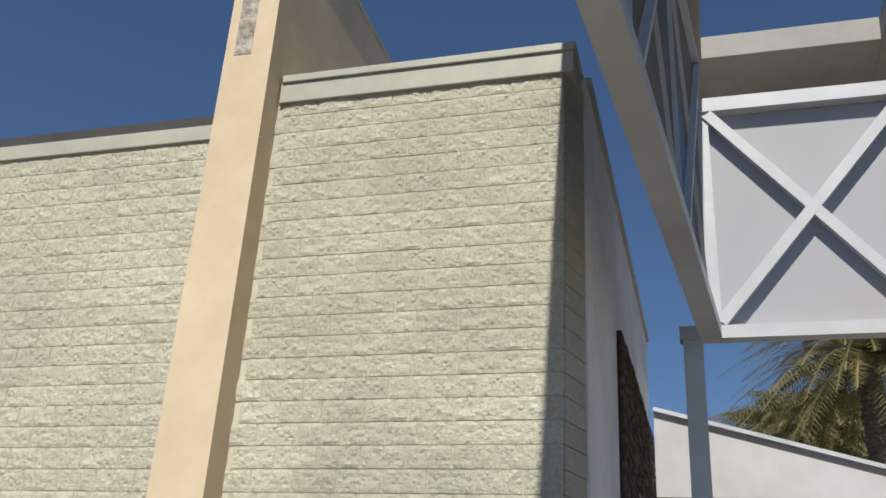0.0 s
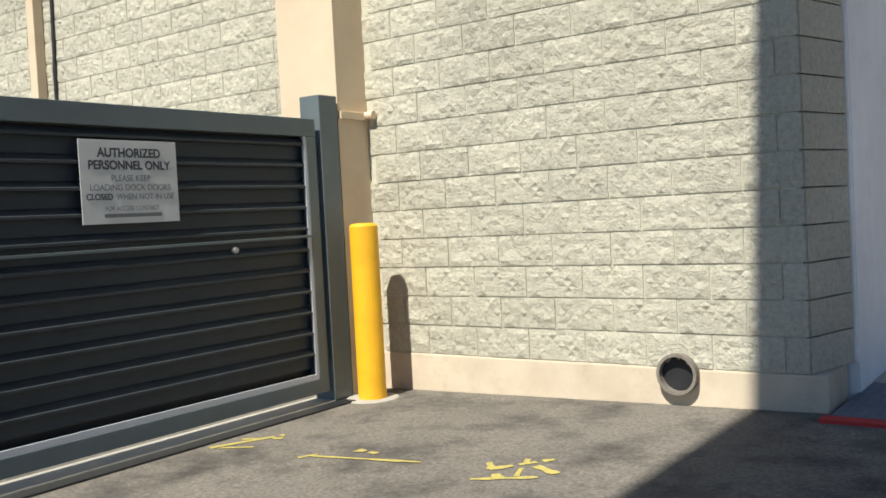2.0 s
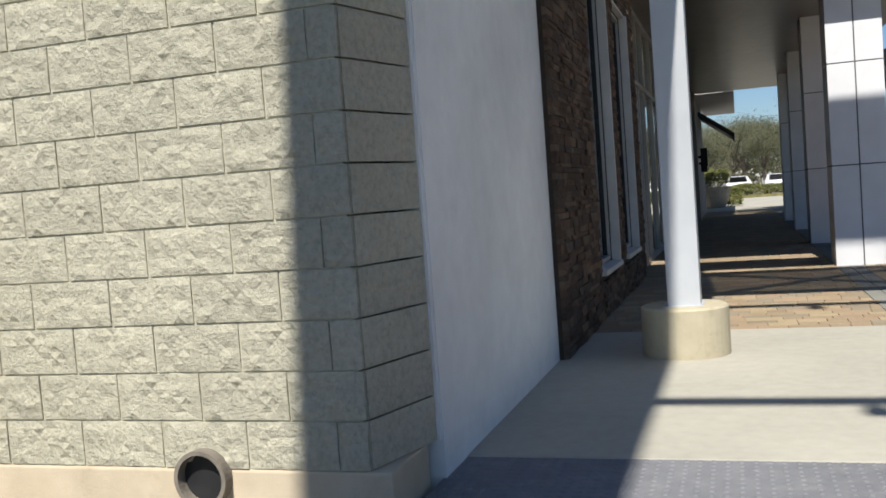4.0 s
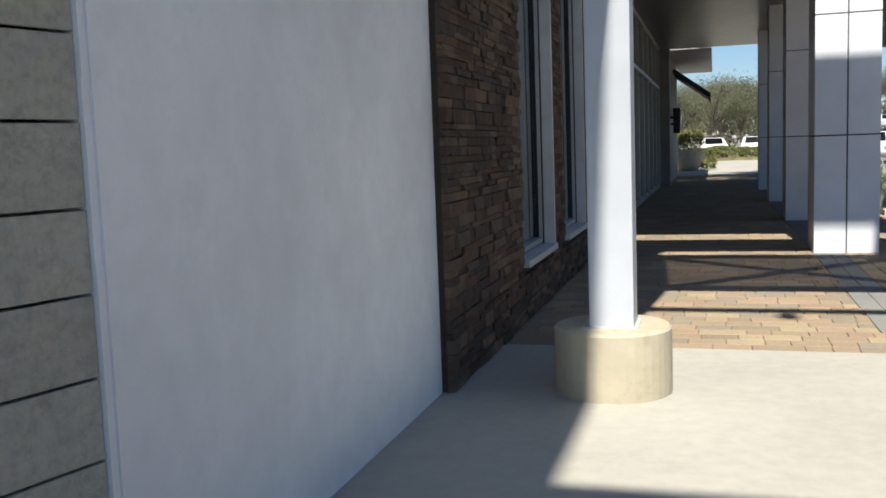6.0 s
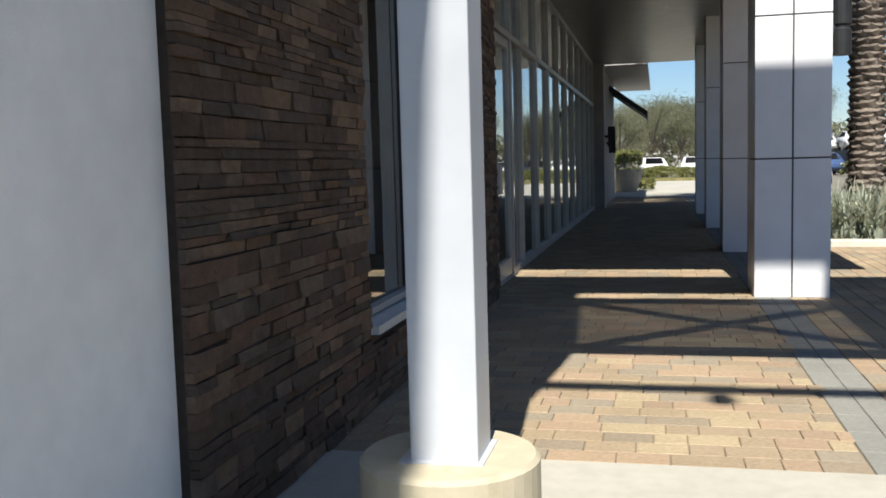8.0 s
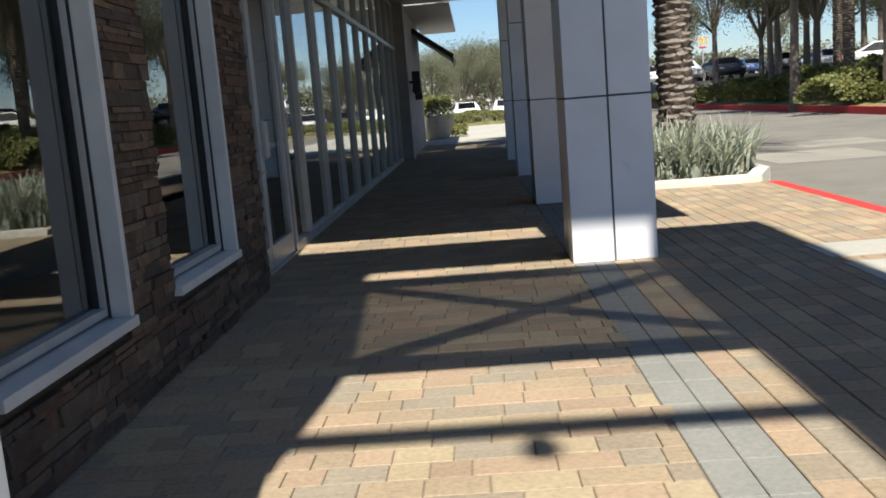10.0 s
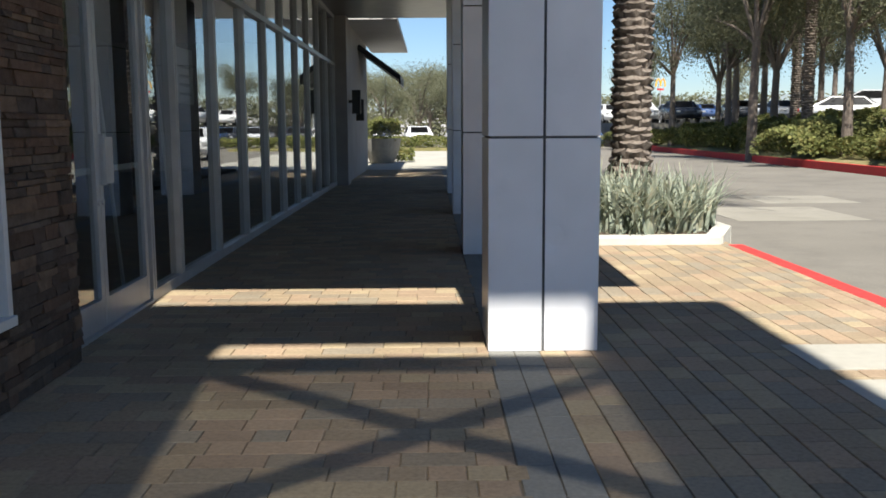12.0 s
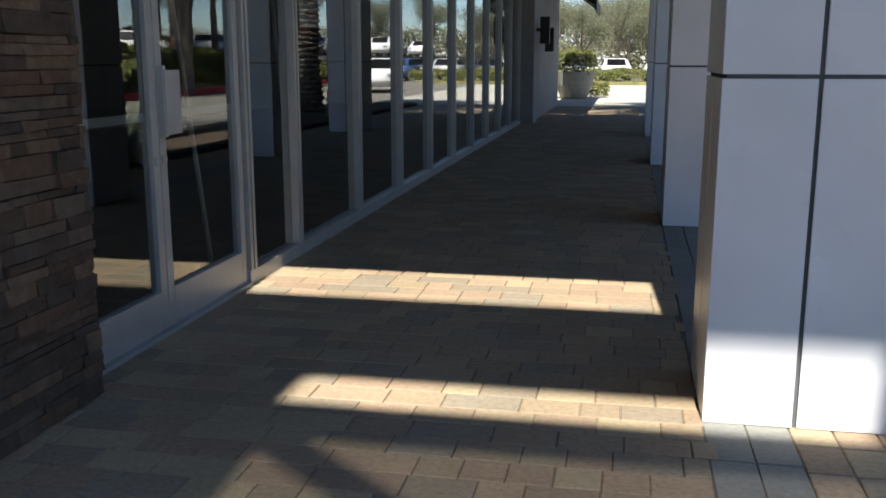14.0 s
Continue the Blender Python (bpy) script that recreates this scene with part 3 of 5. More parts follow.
structure("canopy_soffit", bm, M_SOFFIT, "brushed metal arcade soffit, coloured dark to deepen the shade", "ceiling")
structure("canopy_far", boxes((-0.95, 0.28, 31.3, 41.4, 3.86, 3.97), bevel=0.01), M_FASCIA, "white canopy slab beyond the arcade", "canopy")

# ---- steel canopy frame over the walkway ----
ST = "white-painted steel"
post = holder("steel_post", -0.165, 8.25, 0, "white-painted steel post on a round concrete pedestal", "post")
part("shaft", boxes((-0.107, 0.12, -0.115, 0.115, 0.34, 4.8), bevel=0.008), M_STEEL, post)
bm = bmesh.new()
tube(bm, [(0, 0, -0.03), (0, 0, 0.335), (0, 0, 0.35)], [0.305, 0.305, 0.29], 40)
part("pedestal", bm, M_PED, post, "round concrete pedestal with drip stains", smooth=False)
part("base_plate", boxes((-0.14, 0.14, -0.14, 0.14, 0.344, 0.356)), M_STEEL, post)

gant = holder("canopy_frame", 1.2, 8.2, 4.8, "white steel lattice frame with mesh sheet above the walkway", "steel frame")
P = Vector((1.2, 8.2, 4.8))
def gb(name, a, b, w, h, up=(0, 0, 1)):
    bm = bmesh.new()
    bar(bm, Vector(a) - P, Vector(b) - P, w, h, up)
    return part(name, bm, M_STEEL, gant)
XL, XR = 0.08, 2.62
gb("bottom_chord", (-0.31, 8.2, 4.86), (XR + 0.1, 8.2, 4.86), 0.2, 0.16)
gb("top_chord", (XL - 0.1, 8.2, 8.0), (XR + 0.1, 8.2, 8.0), 0.2, 0.2)
gb("upright", (XL + 0.01, 8.2, 4.94), (XL + 0.01, 8.2, 7.9), 0.20, 0.14, (0, 1, 0))
gb("upright", (XR - 0.03, 8.2, 4.94), (XR - 0.03, 8.2, 7.9), 0.14, 0.14, (0, 1, 0))
gb("brace", (XL + 0.1, 8.15, 4.98), (XR - 0.1, 8.15, 7.86), 0.14, 0.10, (0, 1, 0))
gb("brace", (XL + 0.1, 8.152, 7.86), (XR - 0.1, 8.152, 4.98), 0.14, 0.10, (0, 1, 0))
bm = boxes((XL + 0.1 - P.x, XR - 0.1 - P.x, 0.06, 0.066, 0.14, 3.1))
part("mesh_sheet", bm, M_SHEET, gant, "pale fine-mesh infill sheet, coloured dark for roof slab shade")
# side frame running back over the driveway
A, B = Vector((0.05, 8.1, 4.87)), Vector((-0.93, -2.6, 4.87))
gb("side_beam", A, B, 0.25, 0.16)
up = Vector((0, 0, 3.8))
gb("side_top", A + up, B + up, 0.16, 0.16)
for k in range(4):
    p, q = A.lerp(B, k / 4), A.lerp(B, (k + 1) / 4)
    gb("side_upright", p, p + up, 0.09, 0.09, (1, 0, 0))
    gb("side_brace", p, q + up, 0.08, 0.08, (1, 0, 0))
    gb("side_brace", p + up + Vector((0.05, 0, 0)), q + Vector((0.05, 0, 0)), 0.08, 0.08, (1, 0, 0))
# roof slabs round the open bay
def slab(dim, label):
    structure("roof_slab", boxes(dim, bevel=0.01), M_ROOFGREY, label, "canopy roof")
slab((-1.09, 0.17, -7.0, 9.23, 8.75, 9.1), "grey flat roof slab of the steel canopy")
slab((2.42, 3.72, -7.0, 9.23, 8.75, 9.1), "grey flat roof slab of the steel canopy")
slab((0.17, 2.42, 8.13, 9.23, 8.75, 9.1), "grey flat roof slab of the steel canopy")
for y in (4.2, 0.27, -3.66):
    gb("cross_rail", (0.17, y, 8.9), (2.42, y, 8.9), 0.11, 0.11)
for y in (4.2, 0.27):
    bm = bmesh.new()
    tube(bm, [(1.26 - P.x, y - P.y, 4.06), (1.26 - P.x, y - P.y, 3.90), (1.26 - P.x, y - P.y, 3.86), (1.26 - P.x, y - P.y, 3.74)], [0.02, 0.02, 0.07, 0.08], 12)
    part("flood_lamp", bm, M_BLACK, gant, "small black lamp head")
# side infill sheet, coloured as if shaded by the slab above
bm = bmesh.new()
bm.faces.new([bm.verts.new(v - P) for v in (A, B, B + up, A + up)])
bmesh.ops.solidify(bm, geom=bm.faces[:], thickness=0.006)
part("side_sheet", bm, M_SHEET_SHADED, gant, "fine-mesh infill sheet, coloured dark for roof slab shade")
for x, y in ((3.5, 8.25), (3.5, -3.0), (-0.8, -5.5)):
    q = copy_thing(post, pose(x, y, 0))
    for ch in q.children:
        if ch.name.startswith("shaft"):
            ch.scale.z = 1.89
            ch.location.z = -0.32

# ---- loading gate ----
GX = -4.24
gate = holder("sliding_gate", GX, 4.40, -0.1, "grey-green steel gate with dark horizontal slats", "gate")
def gp(name, *dims, m=M_GATE, bevel=0.005, label=""):
    return part(name, boxes(*[(x0 - GX, x1 - GX, y0 - 4.40, y1 - 4.40, z0 + 0.1, z1 + 0.1) for x0, x1, y0, y1, z0, z1 in dims], bevel=bevel), m, gate, label)
YG0, YG1, ZG0, ZG1 = -2.2, 4.22, -0.02, 1.83
gp("top_rail", (GX - 0.04, GX + 0.04, YG0, YG1, ZG1 - 0.12, ZG1))
gp("bottom_rail", (GX - 0.04, GX + 0.04, YG0, YG1, ZG0, ZG0 + 0.10))
gp("end_stile", (GX - 0.04, GX + 0.04, YG1 - 0.09, YG1 - 0.001, ZG0 + 0.10, ZG1 - 0.12))
gp("end_stile", (GX - 0.04, GX + 0.04, YG0 + 0.001, YG0 + 0.09, ZG0 + 0.10, ZG1 - 0.12))
gp("inner_trim", (GX + 0.02, GX + 0.036, YG0 + 0.09, YG1 - 0.09, ZG0 + 0.10, ZG0 + 0.135), (GX + 0.02, GX + 0.036, YG1 - 0.115, YG1 - 0.09, ZG0 + 0.135, ZG1 - 0.12), m=M_STEEL, bevel=0.002)
n = 11
for i in range(n):
    z = ZG0 + 0.17 + i * (ZG1 - ZG0 - 0.30) / n
    bm = bmesh.new()
    h = (ZG1 - ZG0 - 0.30) / n
    sec = [(-0.012, 0.0), (-0.012, h * 0.60), (0.034, h * 0.64), (0.034, h * 0.74), (-0.012, h - 0.004), (-0.02, h - 0.004), (-0.02, 0.0)]
    a = [bm.verts.new((u, YG0 + 0.1 - 4.40, z + v + 0.1)) for u, v in sec]
    b = [bm.verts.new((u, YG1 - 0.1 - 4.40, z + v + 0.1)) for u, v in sec]
    bm.faces.new(a)
    bm.faces.new(b[::-1])
    for k in range(7):
        bm.faces.new((a[k], a[(k + 1) % 7], b[(k + 1) % 7], b[k]))
    part("slat", bm, M_SLAT, gate)
bm = bmesh.new()
tube(bm, [(0.028, 3.46 - 4.4, 1.09), (0.05, 3.46 - 4.4, 1.09)], [0.02, 0.018], 10)
part("bolt", bm, M_ALU, gate)
gp("mid_rail", (GX + 0.034, GX + 0.044, YG0 + 0.1, YG1 - 0.09, 1.035, 1.052), bevel=0.002)
gpost = holder("gate_post", -4.29, 4.36, -0.12, "square grey-green steel gate post", "post")
part("shaft", boxes((-0.09, 0.09, -0.09, 0.09, 0, 2.12), bevel=0.006), M_GATE, gpost)
part("stop", boxes((-0.03, 0.05, -0.118, -0.09, 0.3, 1.8)), M_GATE, gpost)
br = holder("wall_bracket", -4.19, 4.78, 1.88, "small cream pipe bracket on the fin wall", "bracket")
part("strap", boxes((-0.028, 0.0, -0.30, 0.0, -0.035, 0.02), bevel=0.004), M_CREAM, br)
bm = bmesh.new()
tube(bm, [(-0.02, -0.03, 0), (0.07, -0.03, 0)], [0.025, 0.03], 10)
part("stub", bm, M_CREAM, br)
# black strip laid where the shadow line runs along the gate's foot
structure("gate_track", boxes((-4.15, -4.04, -2.5, 4.3, -0.16, -0.085)), M_BLACK, "black strip put in for the shadow line beside the gate", "track")
structure("gate_sill", boxes((-4.42, -4.2, -2.5, 4.5, -0.16, -0.092)), M_CONC, "concrete strip under the gate", "kerb")

bol = holder("bollard", -4.0, 4.43, -0.1, "yellow-painted round steel bollard", "bollard")
bm = bmesh.new()
tube(bm, [(0, 0, 0), (0, 0, 1.19), (0, 0, 1.205), (0, 0, 1.212)], [0.098, 0.098, 0.086, 0.05], 28)
part("tube", bm, M_YELLOW, bol)
bm = bmesh.new()
tube(bm, [(0, 0, -0.02), (0, 0, 0.012)], [0.2, 0.18], 20)
part("footing", bm, M_CONC, bol, "concrete footing collar")

# added black sheet that stops daylight between the slats, so gaps read dark
gp("backing", (GX - 0.05, GX - 0.042, YG0 + 0.02, YG1 - 0.02, ZG0 + 0.02, ZG1 - 0.02), m=M_BLACK, bevel=0)

# sign on the gate
sign = holder("gate_sign", GX + 0.042, 2.745, 1.41, "weathered grey metal notice with dark lettering", "sign")
sign.scale = (1, 0.94, 1)
part("plate", boxes((-0.004, 0.0, -0.33, 0.33, -0.225, 0.225), bevel=0.0015), M_SIGN, sign)
def words(text, y, z, size, m, bold=0.0):
    cu = bpy.data.curves.new("words", "FONT")
    cu.body, cu.size, cu.align_x, cu.align_y, cu.extrude, cu.offset = text, size, "CENTER", "CENTER", 0.0006, bold
    tmp = bpy.data.objects.new("words", cu)
    scene.collection.objects.link(tmp)
    dg = bpy.context.evaluated_depsgraph_get()
    me = bpy.data.meshes.new_from_object(tmp.evaluated_get(dg))
    bpy.data.objects.remove(tmp)
    me.materials.clear()
    me.materials.append(m)
    ob = new("lettering", me)
    ob.parent = sign
    ob.matrix_basis = Matrix(((0, 0, 1, 0.0015), (1, 0, 0, y), (0, 1, 0, z), (0, 0, 0, 1)))
words("AUTHORIZED", 0, 0.155, 0.068, M_INK, 0.002)
words("PERSONNEL ONLY", 0, 0.088, 0.066, M_INK, 0.002)
words("PLEASE KEEP", 0, 0.018, 0.048, M_INK2)
words("LOADING DOCK DOORS", 0, -0.032, 0.048, M_INK2)
words("CLOSED", -0.215, -0.082, 0.046, M_INK, 0.001)
words("WHEN NOT IN USE", 0.095, -0.082, 0.046, M_INK2)
words("FOR ACCESS CONTACT", 0, -0.145, 0.034, M_INK2)
part("faded_line", boxes((0.0, 0.0015, -0.19, 0.20, -0.192, -0.172)), M_INK2, sign)

# pipe outlet in the base course
pipe = holder("drain_pipe", -1.93, Y0 - 0.012, 0.14, "short open concrete drain pipe through the wall", "pipe")
bm = bmesh.new()
ro, ri, seg = 0.122, 0.104, 32
rings = []
for r, y in ((ro, 0.05), (ro, -0.06), (ri, -0.06), (ri, -0.006)):
    rings.append([bm.verts.new((r * math.cos(2 * math.pi * k / seg), y, r * math.sin(2 * math.pi * k / seg))) for k in range(seg)])
for r0, r1 in zip(rings, rings[1:]):
    for k in range(seg):
        bm.faces.new((r0[k], r0[(k + 1) % seg], r1[(k + 1) % seg], r1[k]))
part("sleeve", bm, M_PIPE, pipe)
# flat black disc near the mouth, painted as the shade inside the pipe
bm = bmesh.new()
bm.faces.new([bm.verts.new((ri * math.cos(2 * math.pi * k / seg), -0.006, ri * math.sin(2 * math.pi * k / seg))) for k in range(seg)])
part("bore", bm, M_BLACK, pipe, "black disc put in for the pipe's shaded hollow")

# ---- planter, kerbs and street ----
structure("kerb", boxes((4.42, 4.6, 4.56, 19.2, -0.3, 0.002), bevel=0.012), M_RED, "worn red-painted kerb", "kerb")
structure("planter_kerb", bar(boxes((2.9, 4.36, 19.22, 19.44, -0.3, 0.095), (4.6, 4.82, 20.3, 37.5, -0.3, 0.095), bevel=0.02), (4.3, 19.31, -0.104), (4.72, 20.35, -0.104), 0.2, 0.396), M_KERB, "pale concrete kerb round the planting bed", "kerb")
structure("planting_bed", boxes((2.6, 4.32, 19.42, 20.3, -0.2, 0.085), (2.6, 4.6, 20.3, 37.5, -0.2, 0.085)), M_SOIL, "dark mulch planting bed", "planting bed")


def blades(seed, n, r, h, w):
    """A clump of arching strap leaves."""
    rnd = random.Random(seed)
    bm = bmesh.new()
    for i in range(n):
        a, lean, L = rnd.uniform(0, 6.28), rnd.uniform(0.15, 0.95), h * rnd.uniform(0.6, 1.1)
        bx, by = rnd.gauss(0, r * 0.35), rnd.gauss(0, r * 0.35)
        d, s = Vector((math.cos(a), math.sin(a), 0)), Vector((-math.sin(a), math.cos(a), 0))
        prev = None
        for k in range(5):
            t = k / 4
            p = Vector((bx, by, 0)) + d * (L * lean * t * (0.4 + 0.6 * t)) + Vector((0, 0, L * (t - 0.45 * lean * t * t)))
            ww = w * (1 - t) ** 0.7 * 0.5 + 0.002
            q = (bm.verts.new(p + s * ww), bm.verts.new(p - s * ww))
            if prev:
                bm.faces.new((prev[0], q[0], q[1], prev[1]))
            prev = q
    return bm


clump = [finish("leaves", blades(i, 150, 0.36, 0.85, 0.045), M_AGAVE) for i in range(3)]
rnd = random.Random(8)
for x, y, s in ((3.05, 20.2, 1.0), (3.55, 20.0, 1.1), (4.1, 20.1, 1.05), (4.45, 20.7, 1.0), (3.3, 21.0, 1.1), (3.9, 21.2, 1.0), (2.85, 21.6, 0.9), (3.3, 22.6, 1.0), (4.4, 22.4, 0.9)):
    h = holder("strap_leaf_plant", x - 0.1, y - 0.25, 0.075, "clump of blue-green strap leaves in mulch", "plant", "strap-leaf plants")
    h.rotation_euler.z, h.scale = rnd.uniform(0, 6), (s, s, s)
    o = new("leaves", rnd.choice(clump))
    o.parent = h


# ---- palms ----
def palm_trunk(h, r):
    """A trunk clad in overlapping cut leaf bases, each a rounded stub that leans out over a shadowed gap."""
    bm = bmesh.new()
    tube(bm, [(0, 0, -0.1), (0, 0, 0.35), (0, 0, 0.9), (0, 0, h)], [r * 1.35, r * 1.1, r * 0.84, r * 0.80], 16)
    n = 8
    row, z = 0, 0.05
    rnd = random.Random(4)
    while z < h - 0.2:
        rr = r * (1.32 - 0.5 * min(1, z / 0.9)) * 0.95
        for k in range(n):
            a = 2 * math.pi * (k + 0.5 * (row % 2)) / n + rnd.uniform(-0.10, 0.10)
            d, s = Vector((math.cos(a), math.sin(a), 0)), Vector((-math.sin(a), math.cos(a), 0))
            wd, hh, out = r * rnd.uniform(0.36, 0.48), rnd.uniform(0.14, 0.19), rnd.uniform(0.06, 0.11)
            c = d * rr + Vector((0, 0, z + rnd.uniform(-0.025, 0.025)))
            tilt = rnd.uniform(-0.03, 0.03)
            low = [bm.verts.new(c + s * wd * u - Vector((0, 0, 0.02 * (1 - u * u)))) for u in (-0.8, 0.0, 0.8)]
            lip = [bm.verts.new(c + s * wd * u + d * out * (1 - 0.45 * u * u) + Vector((0, 0, hh * (0.55 + 0.2 * u * u) + tilt * u))) for u in (-1.0, -0.5, 0.0, 0.5, 1.0)]
            top = [bm.verts.new(c + s * wd * u * 0.9 + d * out * 0.1 + Vector((0, 0, hh * 0.95))) for u in (-0.8, 0.0, 0.8)]
            bm.faces.new((low[0], lip[2], lip[1], lip[0]))
            bm.faces.new((low[0], low[1], low[2], lip[2]))
            bm.faces.new((low[2], lip[4], lip[3], lip[2]))
            bm.faces.new((lip[0], lip[1], lip[2], top[1], top[0]))
            bm.faces.new((lip[2], lip[3], lip[4], top[2], top[1]))
        z += 0.125
        row += 1
    return bm


def palm_crown(seed, n=190, L=4.6):
    rnd = random.Random(seed)
    bm = bmesh.new()
    for i in range(n):
        a = rnd.uniform(0, 6.28)
        rise = rnd.uniform(-0.25, 1.2)
        d, s = Vector((math.cos(a), math.sin(a), 0)), Vector((-math.sin(a), math.cos(a), 0))
        ll = L * rnd.uniform(0.8, 1.1)
        pts = []
        for k in range(13):
            t = k / 12
            pts.append(d * (ll * t * (math.cos(rise) if rise > 0 else 0.75)) + Vector((0, 0, ll * (math.sin(rise) * t - 0.62 * t * t))))
        for k in range(12):
            p, q = pts[k], pts[k + 1]
            u = (q - p).normalized()
            bm.faces.new([bm.verts.new(v) for v in (p - s * 0.02, p + s * 0.02, q + s * 0.015, q - s * 0.015)])
            for side in (-1, 1):
                for sub in (0.0, 0.33, 0.66):
                    c = p.lerp(q, sub)
                    t = (k + sub) / 12
                    le = 0.55 * math.sin(math.pi * min(0.97, 0.12 + t * 0.85)) + 0.1
                    tip = c + (s * side * 0.75 + u * 0.75 + Vector((0, 0, -0.15 + rnd.uniform(-0.25, 0.2)))).normalized() * le
                    bm.faces.new([bm.verts.new(v) for v in (c, c + u * 0.045, tip)])
    return bm


trunk_me = finish("trunk", palm_trunk(9.2, 0.31), M_PALM)
tall_me = finish("trunk", palm_trunk(9.5, 0.26), M_PALM)
crown_me = [finish("crown", palm_crown(i), M_FROND) for i in range(2)]
def palm(x, y, me, top, crown, s=1.0, turn=0.0):
    p = holder("palm_tree", x, y, bank(x, y) - 0.1, "date palm with a scaly brown trunk and arching fronds", "palm tree", "palms")
    p.rotation_euler.z, p.scale = turn, (s, s, s)
    a = new("trunk", me)
    a.parent = p
    b = new("crown", crown)
    b.parent, b.location = p, (0, 0, top)
palm(4.2, 23.4, trunk_me, 9.2, crown_me[0], 1.0, 0.3)
palm(4.0, 32.0, trunk_me, 9.2, crown_me[1], 1.0, 1.6)
palm(2.8, 31.0, trunk_me, 8.6, crown_me[1], 1.0, 0.9)
palm(16.5, 47.0, tall_me, 9.5, crown_me[0], 0.9, 2.0)
palm(19.5, 56.0, tall_me, 9.5, crown_me[1], 0.9, 1.0)
palm(25.5, 58.0, tall_me, 9.5, crown_me[0], 1.0, 4.0)


# ---- broadleaf trees ----
def tree_parts(seed, h, spread, leaves, low):
    rnd = random.Random(seed)
    wood, crown = bmesh.new(), bmesh.new()
    fork = h * low
    tube(wood, [(0, 0, -0.2), (0.03, 0.02, fork * 0.5), (0.0, 0.05, fork)], [0.2, 0.15, 0.13], 9)
    tips = []
    for i in range(7):
        a = i * 0.9 + rnd.uniform(-0.3, 0.3)
        up = rnd.uniform(0.12, 1.0)
        e = Vector((math.cos(a) * spread * rnd.uniform(0.5, 0.9), math.sin(a) * spread * rnd.uniform(0.5, 0.9), fork + (h - fork) * up))
        mid = Vector((e.x * 0.4, e.y * 0.4, fork + (e.z - fork) * 0.55))
        tube(wood, [(0, 0.05, fork - 0.05), mid, e], [0.09, 0.055, 0.015], 6)
        tips += [e, mid.lerp(e, 0.5), mid.lerp(e, 0.75)]
        for j in range(3):
            f = mid.lerp(e, rnd.uniform(0.2, 0.9)) + Vector((rnd.uniform(-1, 1), rnd.uniform(-1, 1), rnd.uniform(-0.2, 0.8))) * spread * 0.3
            tube(wood, [mid.lerp(e, 0.35), f], [0.03, 0.008], 5)
            tips.append(f)
    for i in range(leaves):
        c = rnd.choice(tips)
        p = c + Vector((rnd.gauss(0, 1), rnd.gauss(0, 1), rnd.gauss(0, 0.75))) * spread * 0.21
        n1 = Vector((rnd.uniform(-1, 1), rnd.uniform(-1, 1), rnd.uniform(-1, 1))).normalized()
        n2 = n1.orthogonal().normalized()
        s = rnd.uniform(0.03, 0.062)
        crown.faces.new([crown.verts.new(p + v) for v in (n1 * s * 1.4, n2 * s * 0.6, -n1 * s * 1.4, -n2 * s * 0.6)])
    return finish("trunk", wood, M_BARK), finish("crown", crown, M_LEAF)


tree_kinds = [tree_parts(1, 8.0, 2.8, 15000, 0.36), tree_parts(2, 9.5, 2.6, 15000, 0.42), tree_parts(3, 6.2, 2.8, 15000, 0.28)]
def tree(x, y, k, s, turn):
    t = holder("street_tree", x, y, bank(x, y) - 0.2, "slender broadleaf tree with sparse olive-green crown", "tree", "street trees")
    t.rotation_euler.z, t.scale = turn, (s, s, s)
    for me, nm in zip(tree_kinds[k], ("trunk", "crown")):
        o = new(nm, me)
        o.parent = t
rnd = random.Random(21)
for x, y, k, s in ((15.5, 41, 1, 1.1), (18.2, 44, 0, 1.0), (13.9, 46, 1, 1.2), (17.0, 52, 0, 1.2), (24.5, 68, 1, 1.15), (27, 48, 0, 1.2), (20, 62, 0, 1.3), (28, 62, 1, 1.3), (7, 84, 2, 0.85), (2.5, 86, 0, 0.72), (-2.5, 84, 2, 0.9), (5, 95, 2, 1.05), (9, 92, 0, 0.7), (0, 97, 2, 1.1), (19, 20, 0, 1.05), (17.5, 12, 2, 1.1), (20, 4, 1, 1.1), (18, -4, 0, 1.1), (30, 30, 1, 1.3), (34, 16, 0, 1.3), (36, 2, 2, 1.3), (34, 52, 0, 1.3), (40, 44, 2, 1.4), (-6, 104, 0, 1.0), (1, 108, 2, 1.2), (8, 106, 2, 1.1), (15, 100, 0, 0.75), (22, 104, 2, 0.9), (30, 98, 2, 1.7), (37, 92, 0, 1.6), (44, 84, 1, 1.7), (50, 74, 2, 1.7), (54, 62, 0, 1.6), (56, 48, 1, 1.7), (58, 34, 2, 1.7), (58, 18, 0, 1.6), (58, 2, 2, 1.7), (16.8, 57, 1, 1.15), (14.8, 62, 1, 1.05), (15.5, 54, 1, 1.0), (18.5, 65.5, 0, 1.1), (22.5, 60, 1, 1.1), (-12, 100, 2, 1.7)):
    tree(x, y, k, s, rnd.uniform(0, 6.28))


